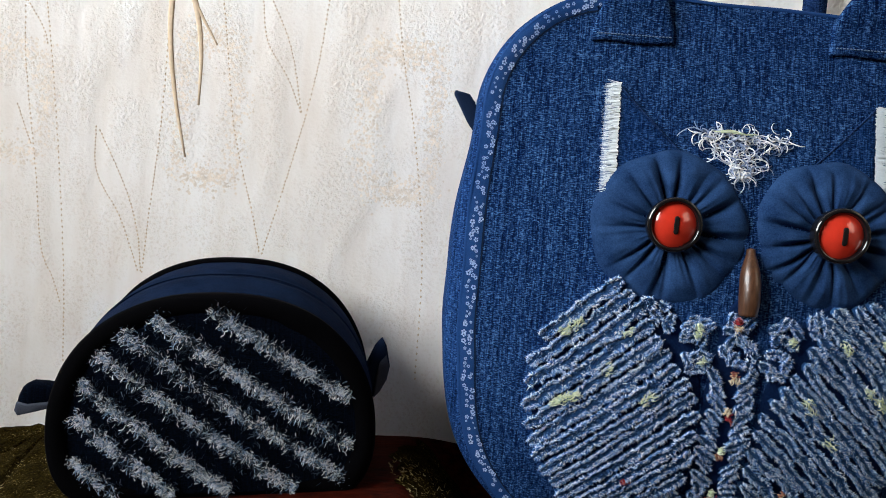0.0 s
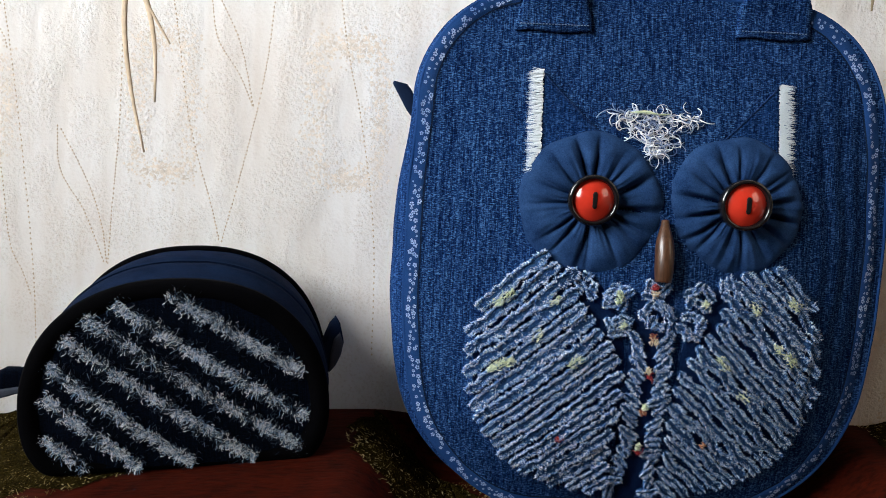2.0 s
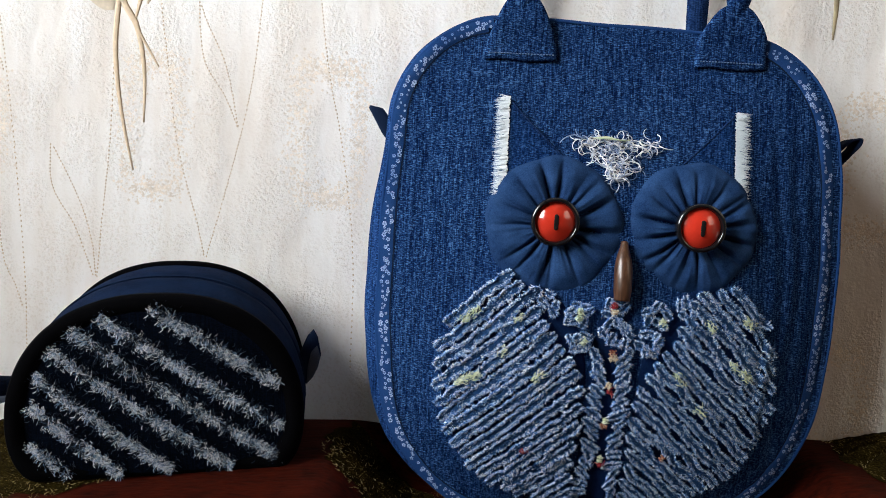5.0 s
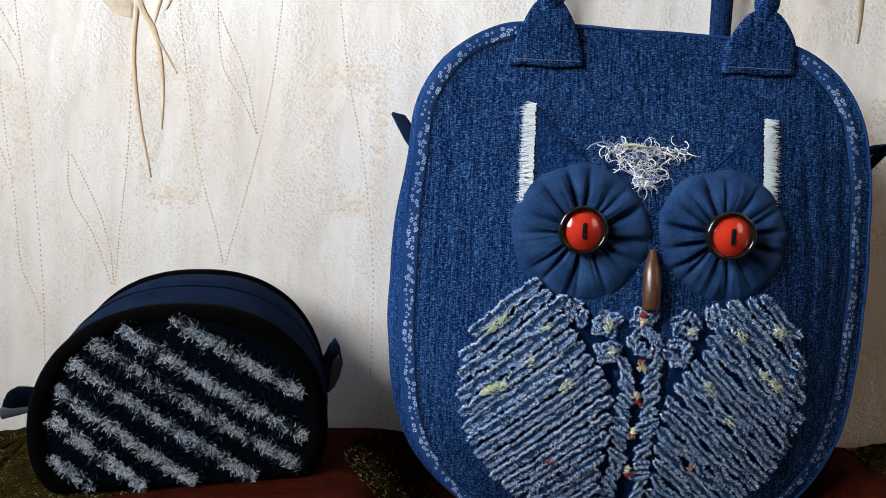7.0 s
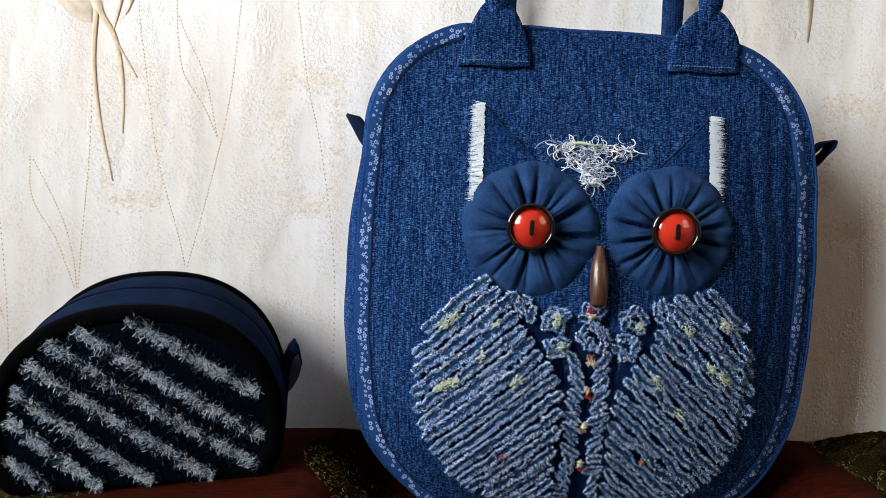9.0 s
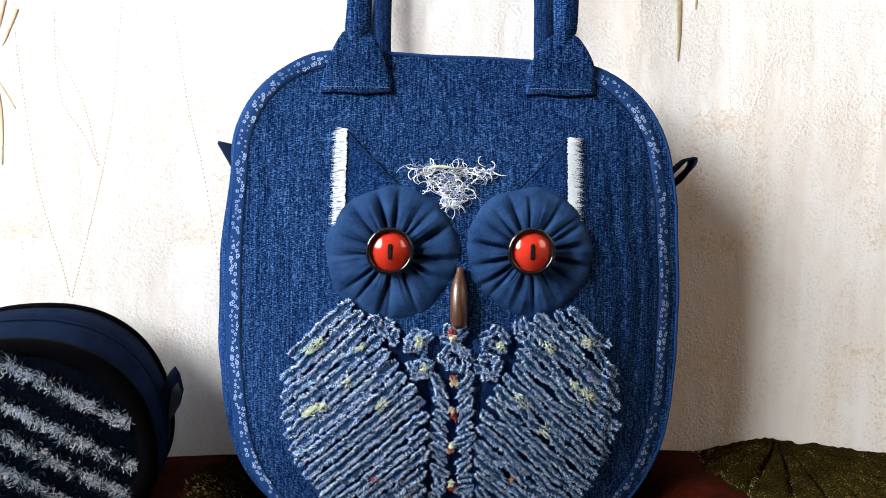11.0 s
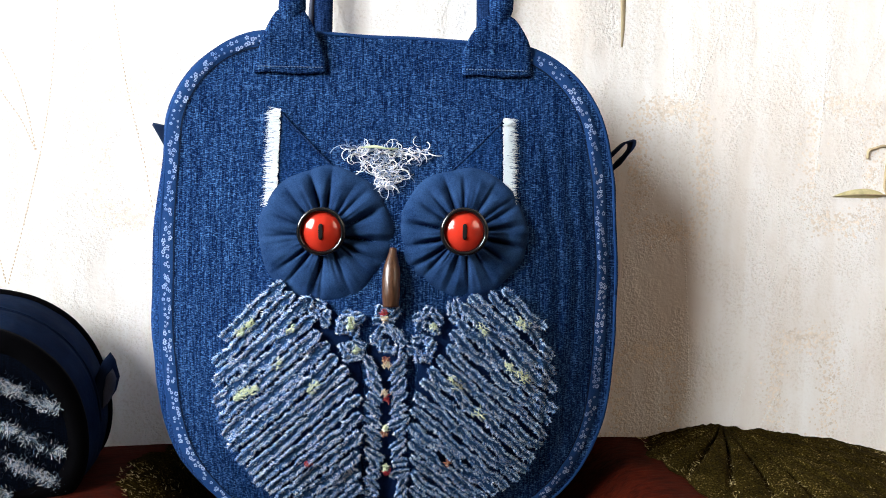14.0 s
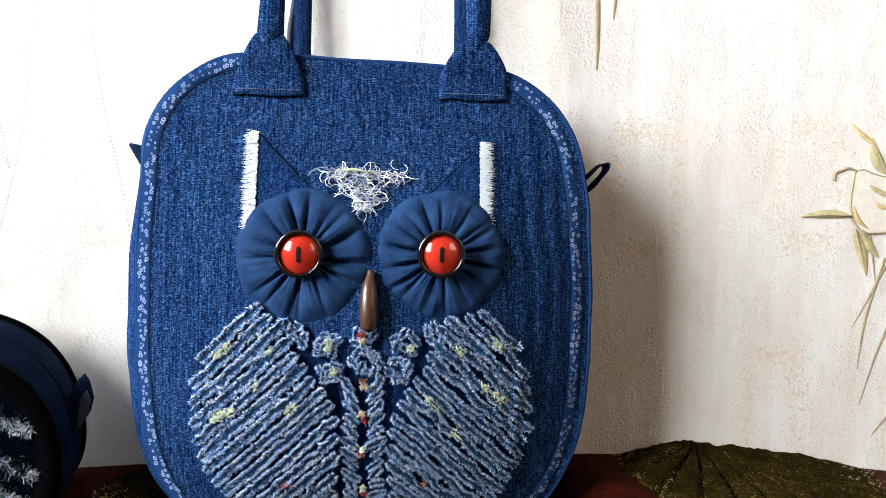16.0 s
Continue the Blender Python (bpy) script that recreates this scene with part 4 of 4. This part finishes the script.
# ---- slashed and frayed denim: ridges with fibres ----
def chenille(depth, a, b, width, height, per_cm, length, seed, wave=0.0, splay=0.8, tone=0.0, bare=-0.7):
    """One slashed strip from a to b (x, z) on depth(x, z): flat middle, ruffled fraying edges."""
    r0 = random.Random(seed)
    A, B = Vector((a[0], a[1])), Vector((b[0], b[1]))
    L = (B - A).length
    d = (B - A) / L
    s = Vector((-d.y, d.x))
    n = max(int(L / 0.0009), 6)

    def centre(t):
        return A + (B - A) * t + s * wave * 1.5 * noise.noise((t * L * 60, seed * 2.3, 0))

    def edge(t, side):
        end = max(0.0, min(1, t * L / 0.004, (1 - t) * L / 0.004)) ** 0.5
        w = 1 + 0.38 * noise.noise((t * L * 190, side * 7.1, seed * 3.1)) + 0.48 * noise.noise((t * L * 620, side * 3.7, seed * 1.3))
        return width * 0.5 * w * (0.35 + 0.65 * end)

    def lift(t, q):
        curl = 0.75 + 0.5 * noise.noise((t * L * 230, q * 1.2, seed * 5.3)) + 0.3 * noise.noise((t * L * 560, q * 2, seed))
        return height * (0.72 + 0.22 * abs(q) ** 2.5 * curl + 0.10 * noise.noise((t * L * 300, q * 2, seed)))

    def at(u, v):
        q = 2 * v - 1
        p = centre(u)
        g = max(-1.0, min(1.0, q * 1.25))
        o = p + s * (g * edge(u, 1 if q > 0 else -1))
        end = min(1, u * L / 0.0025, (1 - u) * L / 0.0025) if 0 < u < 1 else 0
        drop = 0.0 if abs(q) > 0.9 else 1.0
        return (o.x, depth(o.x, o.y) + 0.0004 - lift(u, g) * end * drop, o.y)
    core = grid(at, n, 14)
    light, dark = [], []
    for k in range(int(L * 100 * per_cm)):
        t = r0.random()
        q = r0.choice((-1, 1)) * (1.10 - abs(r0.gauss(0, 0.34))) if r0.random() < 0.60 else r0.uniform(-0.8, 0.8)
        p = centre(t)
        clump = 0.7 * noise.noise((t * L * 130, q * 1.6, seed * 1.7)) + 0.5 * noise.noise((t * L * 300, q * 2.1, seed * 1.1)) + 0.5 * noise.noise((t * L * 620, q * 3, seed))
        if clump < bare and r0.random() < 0.75:
            continue
        o = p + s * (q * edge(t, 1 if q > 0 else -1) * 0.96)
        root = Vector((o.x, depth(o.x, o.y) - lift(t, q) * r0.uniform(0.75, 1.0), o.y))
        side = (q * 0.75 + r0.gauss(0, 0.5)) * splay
        along = r0.gauss(0, 0.6)
        out = r0.uniform(0.2, 1.3)
        vec = Vector((s.x * side + d.x * along, -out, s.y * side + d.y * along)).normalized() * length * r0.uniform(0.4, 1.35) * (0.5 + 0.6 * abs(q)) * (1 + 0.5 * clump)
        pale = abs(q) - 0.66 + 0.80 * clump + r0.gauss(0, 0.16) + tone
        (light if pale > 0 else dark).append((root, vec, r0.uniform(0.00024, 0.00048) * (0.60 if height < 0.002 else 1)))
    return core, spikes(light), spikes(dark)


def ridge(name, parent, put, depth, a, b, width, height, per_cm, length, seed, mats, label="", wave=0.0, splay=0.8, tone=0.0, bare=-0.7):
    core, light, dark = chenille(depth, a, b, width, height, per_cm, length, seed, wave, splay, tone, bare)
    slots = [0] * len(core[1]) + [1] * len(light[1]) + [2] * len(dark[1])
    return put(name, join(core, light, dark), list(mats), parent, label, True, slots)


def clip_to(inside, p, d, reach=0.2):
    """The stretch of the line p + t d that lies inside."""
    ts = [t * 0.001 for t in range(int(-reach * 1000), int(reach * 1000)) if inside(p[0] + d[0] * t * 0.001, p[1] + d[1] * t * 0.001)]
    return (min(ts), max(ts)) if ts else None


BX, BZ = 0.047, 0.086


def belly(x, z):
    e = abs((x - BX) / 0.127) ** 2.3 + abs((z - BZ) / (0.104 if z < BZ else 0.095)) ** 2.3
    eyes = min(math.hypot(x - 0.0015, z - 0.1995), math.hypot(x - 0.101, z - 0.202))
    return e < 1 and eyes > 0.043


# Base sheets under the ridges; their dark colour carries the gaps' shade.
wing_l = bpart("wing", patch([(x, z) for x, z in [(BX - 0.068 + 0.052 * math.cos(2 * math.pi * k / 24), BZ - 0.004 + 0.080 * math.sin(2 * math.pi * k / 24)) for k in range(24)]], front_y, 0.0008, 6), M_GAP_SHADE, label="slashed denim wing in frayed slanting ridges")
wing_r = bpart("wing", patch([(x, z) for x, z in [(BX + 0.070 + 0.050 * math.cos(2 * math.pi * k / 24), BZ - 0.004 + 0.080 * math.sin(2 * math.pi * k / 24)) for k in range(24)]], front_y, 0.0008, 6), M_GAP_SHADE, label="slashed denim wing in frayed slanting ridges")
breast = bpart("breast", patch([(BX + 0.016 * math.cos(2 * math.pi * k / 20), 0.066 + 0.094 * math.sin(2 * math.pi * k / 20)) for k in range(20)], front_y, 0.0008, 6), M_GAP_SHADE, label="frayed breast strip with coloured snippets")

al = math.radians(43)
dl, nl = (math.cos(al), math.sin(al)), (-math.sin(al), math.cos(al))
for k in range(-12, 12):
    c = (BX - 0.050 + nl[0] * k * 0.0106, BZ + nl[1] * k * 0.0106)
    span = clip_to(lambda x, z: belly(x, z) and x < 0.030 - 0.034 * smooth(0.085, 0.150, z), c, dl)
    if span and span[1] - span[0] > 0.012:
        t0, t1 = span[0] + rng.uniform(0, 0.004), span[1] - rng.uniform(0, 0.004)
        ridge("frayed_ridge", wing_l, bpart, front_y, (c[0] + dl[0] * t0, c[1] + dl[1] * t0), (c[0] + dl[0] * t1, c[1] + dl[1] * t1), rng.uniform(0.0060, 0.0074), rng.uniform(0.0062, 0.0078), 540, 0.0019, 20 + k, (M_STRIP, M_FIB_BAG, M_FIB_MID), wave=0.0010, tone=0.22, bare=-0.30)
ar = math.radians(-43)
dr, nr = (math.cos(ar), math.sin(ar)), (-math.sin(ar), math.cos(ar))
for k in range(-14, 14):
    c = (BX + 0.066 + nr[0] * k * 0.0096, BZ + nr[1] * k * 0.0096)
    span = clip_to(lambda x, z: belly(x, z) and x > 0.064 + 0.032 * smooth(0.085, 0.150, z), c, dr)
    if span and span[1] - span[0] > 0.012:
        t0, t1 = span[0] + rng.uniform(0, 0.004), span[1] - rng.uniform(0, 0.004)
        ridge("frayed_ridge", wing_r, bpart, front_y, (c[0] + dr[0] * t0, c[1] + dr[1] * t0), (c[0] + dr[0] * t1, c[1] + dr[1] * t1), rng.uniform(0.0048, 0.0064), rng.uniform(0.0060, 0.0078), 500, 0.0018, 60 + k, (M_STRIP, M_FIB_RIGHT, M_FIB_MID), wave=0.0020, tone=0.18, bare=-0.30)
# breast: short crossed tufts in two columns, looser towards the foot
for row in range(17):
    z = 0.110 - row * 0.0086
    for side in (-1, 1):
        x = BX + side * (0.0095 + 0.004 * smooth(0.03, -0.02, z)) + rng.uniform(-0.0018, 0.0018)
        tilt = side * rng.uniform(0.45, 1.1) + (rng.uniform(-0.9, 0.9) if row > 8 else 0)
        h = rng.uniform(0.0050, 0.0082)
        ridge("tuft", breast, bpart, front_y, (x - h * math.cos(tilt), z - h * math.sin(tilt)), (x + h * math.cos(tilt), z + h * math.sin(tilt)), 0.0046, 0.0056, 430, 0.0020, 100 + 2 * row + side, (M_STRIP, M_FIB_BAG, M_FIB_MID), wave=0.0018, tone=0.15)
# bib: small squares cut loose, each a ruffled ring round a bare middle
for cx, cz, r, count in ((0.0215, 0.1395, 0.0080, 7), (0.0485, 0.1270, 0.0090, 8), (0.0760, 0.1410, 0.0082, 7), (0.0235, 0.1190, 0.0072, 6), (0.0725, 0.1205, 0.0074, 6), (0.0010, 0.1450, 0.0062, 4), (0.0955, 0.1470, 0.0062, 4), (0.0470, 0.1450, 0.0070, 5)):
    for k in range(count):
        a = 2 * math.pi * (k + rng.uniform(-0.25, 0.25)) / count
        far = r * rng.uniform(0.55, 1.1)
        x, z = cx + far * math.cos(a), cz + far * math.sin(a)
        t = a + math.pi / 2 + rng.uniform(-1.2, 1.2)
        h = rng.uniform(0.0030, 0.0052)
        ridge("tuft", breast, bpart, front_y, (x - h * math.cos(t), z - h * math.sin(t)), (x + h * math.cos(t), z + h * math.sin(t)), 0.0044, 0.0054, 450, 0.0020, 300 + int(cx * 2000) + k, (M_STRIP, M_FIB_BAG, M_FIB_MID), wave=0.0014, tone=0.15)


def snippet(x, z, turn, length, spread, count, m, label, lift=0.0062):
    """Short curled ends of coloured yarn, strewn along a line."""
    geos = []
    for _ in range(int(count * 1.7)):
        s, o = rng.uniform(-0.5, 0.5) * length, rng.gauss(0, spread)
        px, pz = x + s * math.cos(turn) - o * math.sin(turn), z + s * math.sin(turn) + o * math.cos(turn)
        a, l, h = turn + rng.gauss(0, 0.6), rng.uniform(0.0018, 0.0036), lift + rng.uniform(-0.0014, 0.0014)
        bend = rng.uniform(-0.9, 0.9)
        pts = [(px + l * q * math.cos(a + bend * q), front_y(px, pz) - h - 0.0008 * (1 - 4 * q * q), pz + l * q * math.sin(a + bend * q)) for q in (-0.5, -0.17, 0.17, 0.5)]
        geos.append(tube(pts, rng.uniform(0.00018, 0.00034), 4))
    bpart("snippet", join(*geos), m, breast, label, False)


NAMES = {M_YELLOW.name: "pale yellow snippet", M_RUST.name: "rust coloured snippet", M_PALE_YARN.name: "pale cream snippet", M_CRIMSON.name: "crimson snippet"}
for x, z, mats in ((0.0450, 0.146, (M_CRIMSON, M_PALE_YARN)), (0.0470, 0.113, (M_RUST, M_PALE_YARN)), (0.0465, 0.0885, (M_PALE_YARN, M_CRIMSON)), (0.0460, 0.0620, (M_YELLOW, M_RUST)), (0.0470, 0.0300, (M_YELLOW, M_CRIMSON)),
                   (0.0215, 0.1405, (M_YELLOW, M_YELLOW)), (0.0255, 0.1200, (M_YELLOW,)), (0.0805, 0.1360, (M_YELLOW,)), (-0.0097, 0.0320, (M_CRIMSON,)), (0.0910, 0.0330, (M_RUST,))):
    for j, m in enumerate(mats):
        snippet(x + rng.uniform(-0.001, 0.001), z - 0.0042 * j, rng.uniform(0, 3), 0.0036, 0.0014, 14, m, NAMES[m.name])
for x, z, turn, length, count in ((-0.0538, 0.1326, al, 0.016, 34), (-0.0200, 0.1340, al, 0.008, 12), (-0.0538, 0.0854, al - 0.25, 0.020, 70), (-0.0040, 0.0927, al, 0.010, 18), (-0.030, 0.108, al, 0.008, 10),
                                  (0.1140, 0.1350, ar, 0.010, 18), (0.1440, 0.1375, ar, 0.010, 22), (0.1460, 0.0988, ar, 0.012, 26), (0.0955, 0.0963, ar, 0.012, 16), (0.1350, 0.1060, ar, 0.010, 16), (0.1140, 0.0720, ar, 0.010, 14)):
    snippet(x, z, turn, length, 0.0016, count, M_YELLOW, "pale yellow snippet", 0.0074)

# ---- the small pouch ----
PM = pose(-0.277, 0.0127, -0.0035, 0, -2.5, 10.8)
pouch = thing("pouch", PM, "half-round black and navy denim pouch with frayed white stripes", "pouch")
PW, PH, PD = 0.1045, 0.1345, 0.085


def pouch_outline(n, inset=0.0):
    """Half-round outline with a flat base, in (u, v)."""
    w, pts, z0, rc = PW - inset, [], 0.040, 0.034
    for k in range(n):
        t = k / n
        if t < 0.60:
            a = math.pi * t / 0.60
            c, s = math.cos(a), math.sin(a)
            u, v = w * math.copysign(abs(c) ** 0.86, c), z0 + (PH - z0 - inset) * abs(s) ** 0.92
        elif t < 0.70:
            a = (t - 0.60) / 0.10 * math.pi / 2
            u, v = -w + 0.021 * (1 - math.cos(a)), inset + (z0 - inset) * (1 - math.sin(a))
        elif t < 0.90:
            u, v = (-w + 0.021) + (2 * w - 0.042) * (t - 0.70) / 0.20, inset
        else:
            a = (t - 0.90) / 0.10 * math.pi / 2
            v = inset + (z0 - inset) * (1 - math.cos(a))
            u = w - 0.021 * (1 - math.sin(a))
        pts.append((u, v))
    return pts


def pouch_y(u, v):
    e = min(((u / PW) ** 2 + ((v - 0.05) / 0.10) ** 2), 1)
    return 0.004 - 0.007 * (1 - e)


def pouch_face(depth, n=120, rings=18, inset=0.004):
    out = pouch_outline(n, inset)
    verts, faces = [], []
    for r in range(rings):
        s = 1 - r / rings
        for u, v in out:
            pu, pv = u * s, 0.055 + (v - 0.055) * s
            verts.append((pu, depth(pu, pv), pv))
    for r in range(rings - 1):
        for k in range(n):
            a, b = r * n + k, r * n + (k + 1) % n
            faces.append((a, b, b + n, a + n))
    verts.append((0, depth(0, 0.055), 0.055))
    faces += [((rings - 1) * n + k, (rings - 1) * n + (k + 1) % n, len(verts) - 1) for k in range(n)]
    return verts, faces


def ppart(name, geo, m, parent=None, label="", smooth_=True, slots=None):
    verts = [(p[0], p[1], p[2] * (1 + 1.5 * max(p[1], 0))) for p in geo[0]]
    return part(name, (verts, geo[1]), m, parent or pouch, label, smooth_, (0, 0, 0), slots)


def pouch_gusset(n=160, across=20):
    verts = []
    for k in range(across):
        d = k / (across - 1)
        row = pouch_outline(n, 0.003 - 0.004 * math.sin(math.pi * d) + 0.0022 * math.exp(-((d - 0.52) / 0.05) ** 2))
        for u, v in row:
            verts.append((u, 0.004 + (PD - 0.008) * d, v + 0.0008 * noise.noise((u * 50, d * 6, v * 50))))
    faces = [(k * n + i, k * n + (i + 1) % n, (k + 1) * n + (i + 1) % n, (k + 1) * n + i) for k in range(across - 1) for i in range(n)]
    return verts, faces


def pouch_ring(y, width, rad, inset, n=160):
    """Folded binding round the edge: wide on the face, round outside."""
    rows = [(inset + width, -0.0008), (inset + width - 0.0006, -0.0026), (inset + width * 0.5, -0.0042), (inset + 0.001, -0.0034), (inset - 0.001, 0.0), (inset + 0.0002, rad), (inset + 0.004, rad + 0.001)]
    verts = []
    for ins, dy in rows:
        for u, v in pouch_outline(n, ins):
            verts.append((u, y + dy + 0.0005 * noise.noise((u * 70, v * 70, y * 9)), v))
    m = len(rows)
    faces = [(k * n + i, k * n + (i + 1) % n, (k + 1) * n + (i + 1) % n, (k + 1) * n + i) for k in range(m - 1) for i in range(n)]
    return verts, faces


ppart("front_panel", pouch_face(pouch_y), M_POUCH, label="very dark denim front")
ppart("back_panel", pouch_face(lambda u, v: PD - 0.004), M_POUCH)
ppart("gusset", pouch_gusset(), M_POUCH_SIDE, label="navy cloth gusset")
ppart("binding", pouch_ring(0.004, 0.013, 0.006, 0.0), M_BLACK, label="black bias binding")
back_ring = pouch_ring(0.0, 0.006, 0.002, 0.0012)
ppart("binding", ([(u, PD - 0.001 - y, v) for u, y, v in back_ring[0]], back_ring[1]), M_BLACK, label="black bias binding")
zl = [(u, 0.004 + (PD - 0.008) * 0.52, v) for u, v in pouch_outline(160, -0.0005)[0:97]]
ppart("zipper", tube(zl, 0.0007, 6), M_NAVY, label="dark closed zip")


tab1 = ppart("tab", slab_geo([(-0.096, 0.050), (-0.106, 0.049), (-0.118, 0.0465), (-0.130, 0.044), (-0.1375, 0.043), (-0.1385, 0.046), (-0.1365, 0.054), (-0.1335, 0.060), (-0.128, 0.0625), (-0.120, 0.0620), (-0.108, 0.0600), (-0.096, 0.059)], 0.040, 0.052, 0.003), M_POUCH, label="folded navy cloth tab")
tab2 = ppart("tab", slab_geo([(0.098, 0.044), (0.107, 0.049), (0.115, 0.060), (0.118, 0.070), (0.1155, 0.083), (0.112, 0.089), (0.107, 0.084), (0.099, 0.068)], 0.046, 0.058, 0.003), M_NAVY, label="folded grey cloth tab")

ppart("lining", slab_geo([(0.106, 0.049), (0.111, 0.054), (0.1155, 0.062), (0.1175, 0.071), (0.1150, 0.079), (0.110, 0.074), (0.107, 0.062)], 0.0440, 0.0475, 0.001), M_TABGREY, tab2, "grey lining of the tab")
ppart("lining", slab_geo([(-0.112, 0.0480), (-0.124, 0.0450), (-0.136, 0.0425), (-0.1378, 0.046), (-0.1365, 0.051), (-0.130, 0.0495), (-0.116, 0.0510)], 0.0375, 0.0415, 0.001), M_TABGREY, tab1, "grey lining of the tab")

def fuzz(a, b, half, seed):
    """A frayed slash from a to b: short curled thread ends, thick in places and bare in others."""
    r0 = random.Random(seed)
    A, B = Vector(a), Vector(b)
    L = (B - A).length
    d = (B - A) / L
    s = Vector((-d.y, d.x))
    pale, dark = [], []
    for _ in range(int(L * 100 * 165)):
        t, o = r0.random(), r0.gauss(0, 0.55)
        thick = noise.noise((t * L * 75, o * 0.7, seed * 3.7)) + 0.7 * noise.noise((t * L * 210, o * 1.3, seed))
        is_dark = r0.random() < 0.30 + 0.10 * abs(o) - 0.30 * thick
        if not is_dark and thick < -0.12 and r0.random() < 0.75:
            continue
        c = A + (B - A) * t + s * (half * o * (1.6 if is_dark else 1.0) + 0.0012 * noise.noise((t * L * 60, seed * 1.9, 0)))
        turn = r0.gauss(math.pi * 0.32, 0.75) + (math.pi if r0.random() < 0.4 else 0)
        ln, bend = r0.uniform(0.0016, 0.0040), r0.uniform(-1.3, 1.3)
        base = pouch_y(c.x, c.y)
        rise = r0.uniform(0.0006, 0.0026)
        pts = []
        for q in (0.0, 0.5, 1.0):
            w = turn + bend * (q - 0.5)
            pts.append((c.x + ln * q * math.cos(w), base - 0.0003 - rise * q, c.y + ln * q * math.sin(w)))
        (dark if is_dark else pale).append(tube(pts, r0.uniform(0.00013, 0.00027), 3))
    return join(*pale), join(*dark)


for k, (v0, slope) in enumerate(((0.1235, 0.66), (0.0930, 0.68), (0.0690, 0.70), (0.0420, 0.74), (0.0110, 0.80), (-0.0190, 0.86), (-0.0530, 0.90))):
    L = math.hypot(1, slope)
    d = (1 / L, -slope / L)

    def inside(u, v):
        e = abs(u / 0.089) ** 2.4 + abs((v - 0.046) / 0.080) ** 2.4 if v > 0.046 else abs(u / 0.090) ** 6
        return e < 1 and v > 0.003
    span = clip_to(inside, (0.0, v0), d)
    if span and span[1] - span[0] > 0.01:
        strands, lint = fuzz((d[0] * span[0], v0 + d[1] * span[0]), (d[0] * span[1], v0 + d[1] * span[1]), 0.0042, 200 + k)
        stripe = ppart("frayed_stripe", strands, M_FIB_POUCH, pouch, "frayed white and grey thread stripe", False)
        tagged(ppart("lint", lint, M_FIB_INK, stripe, "dark loose lint", False), kind="stuff")
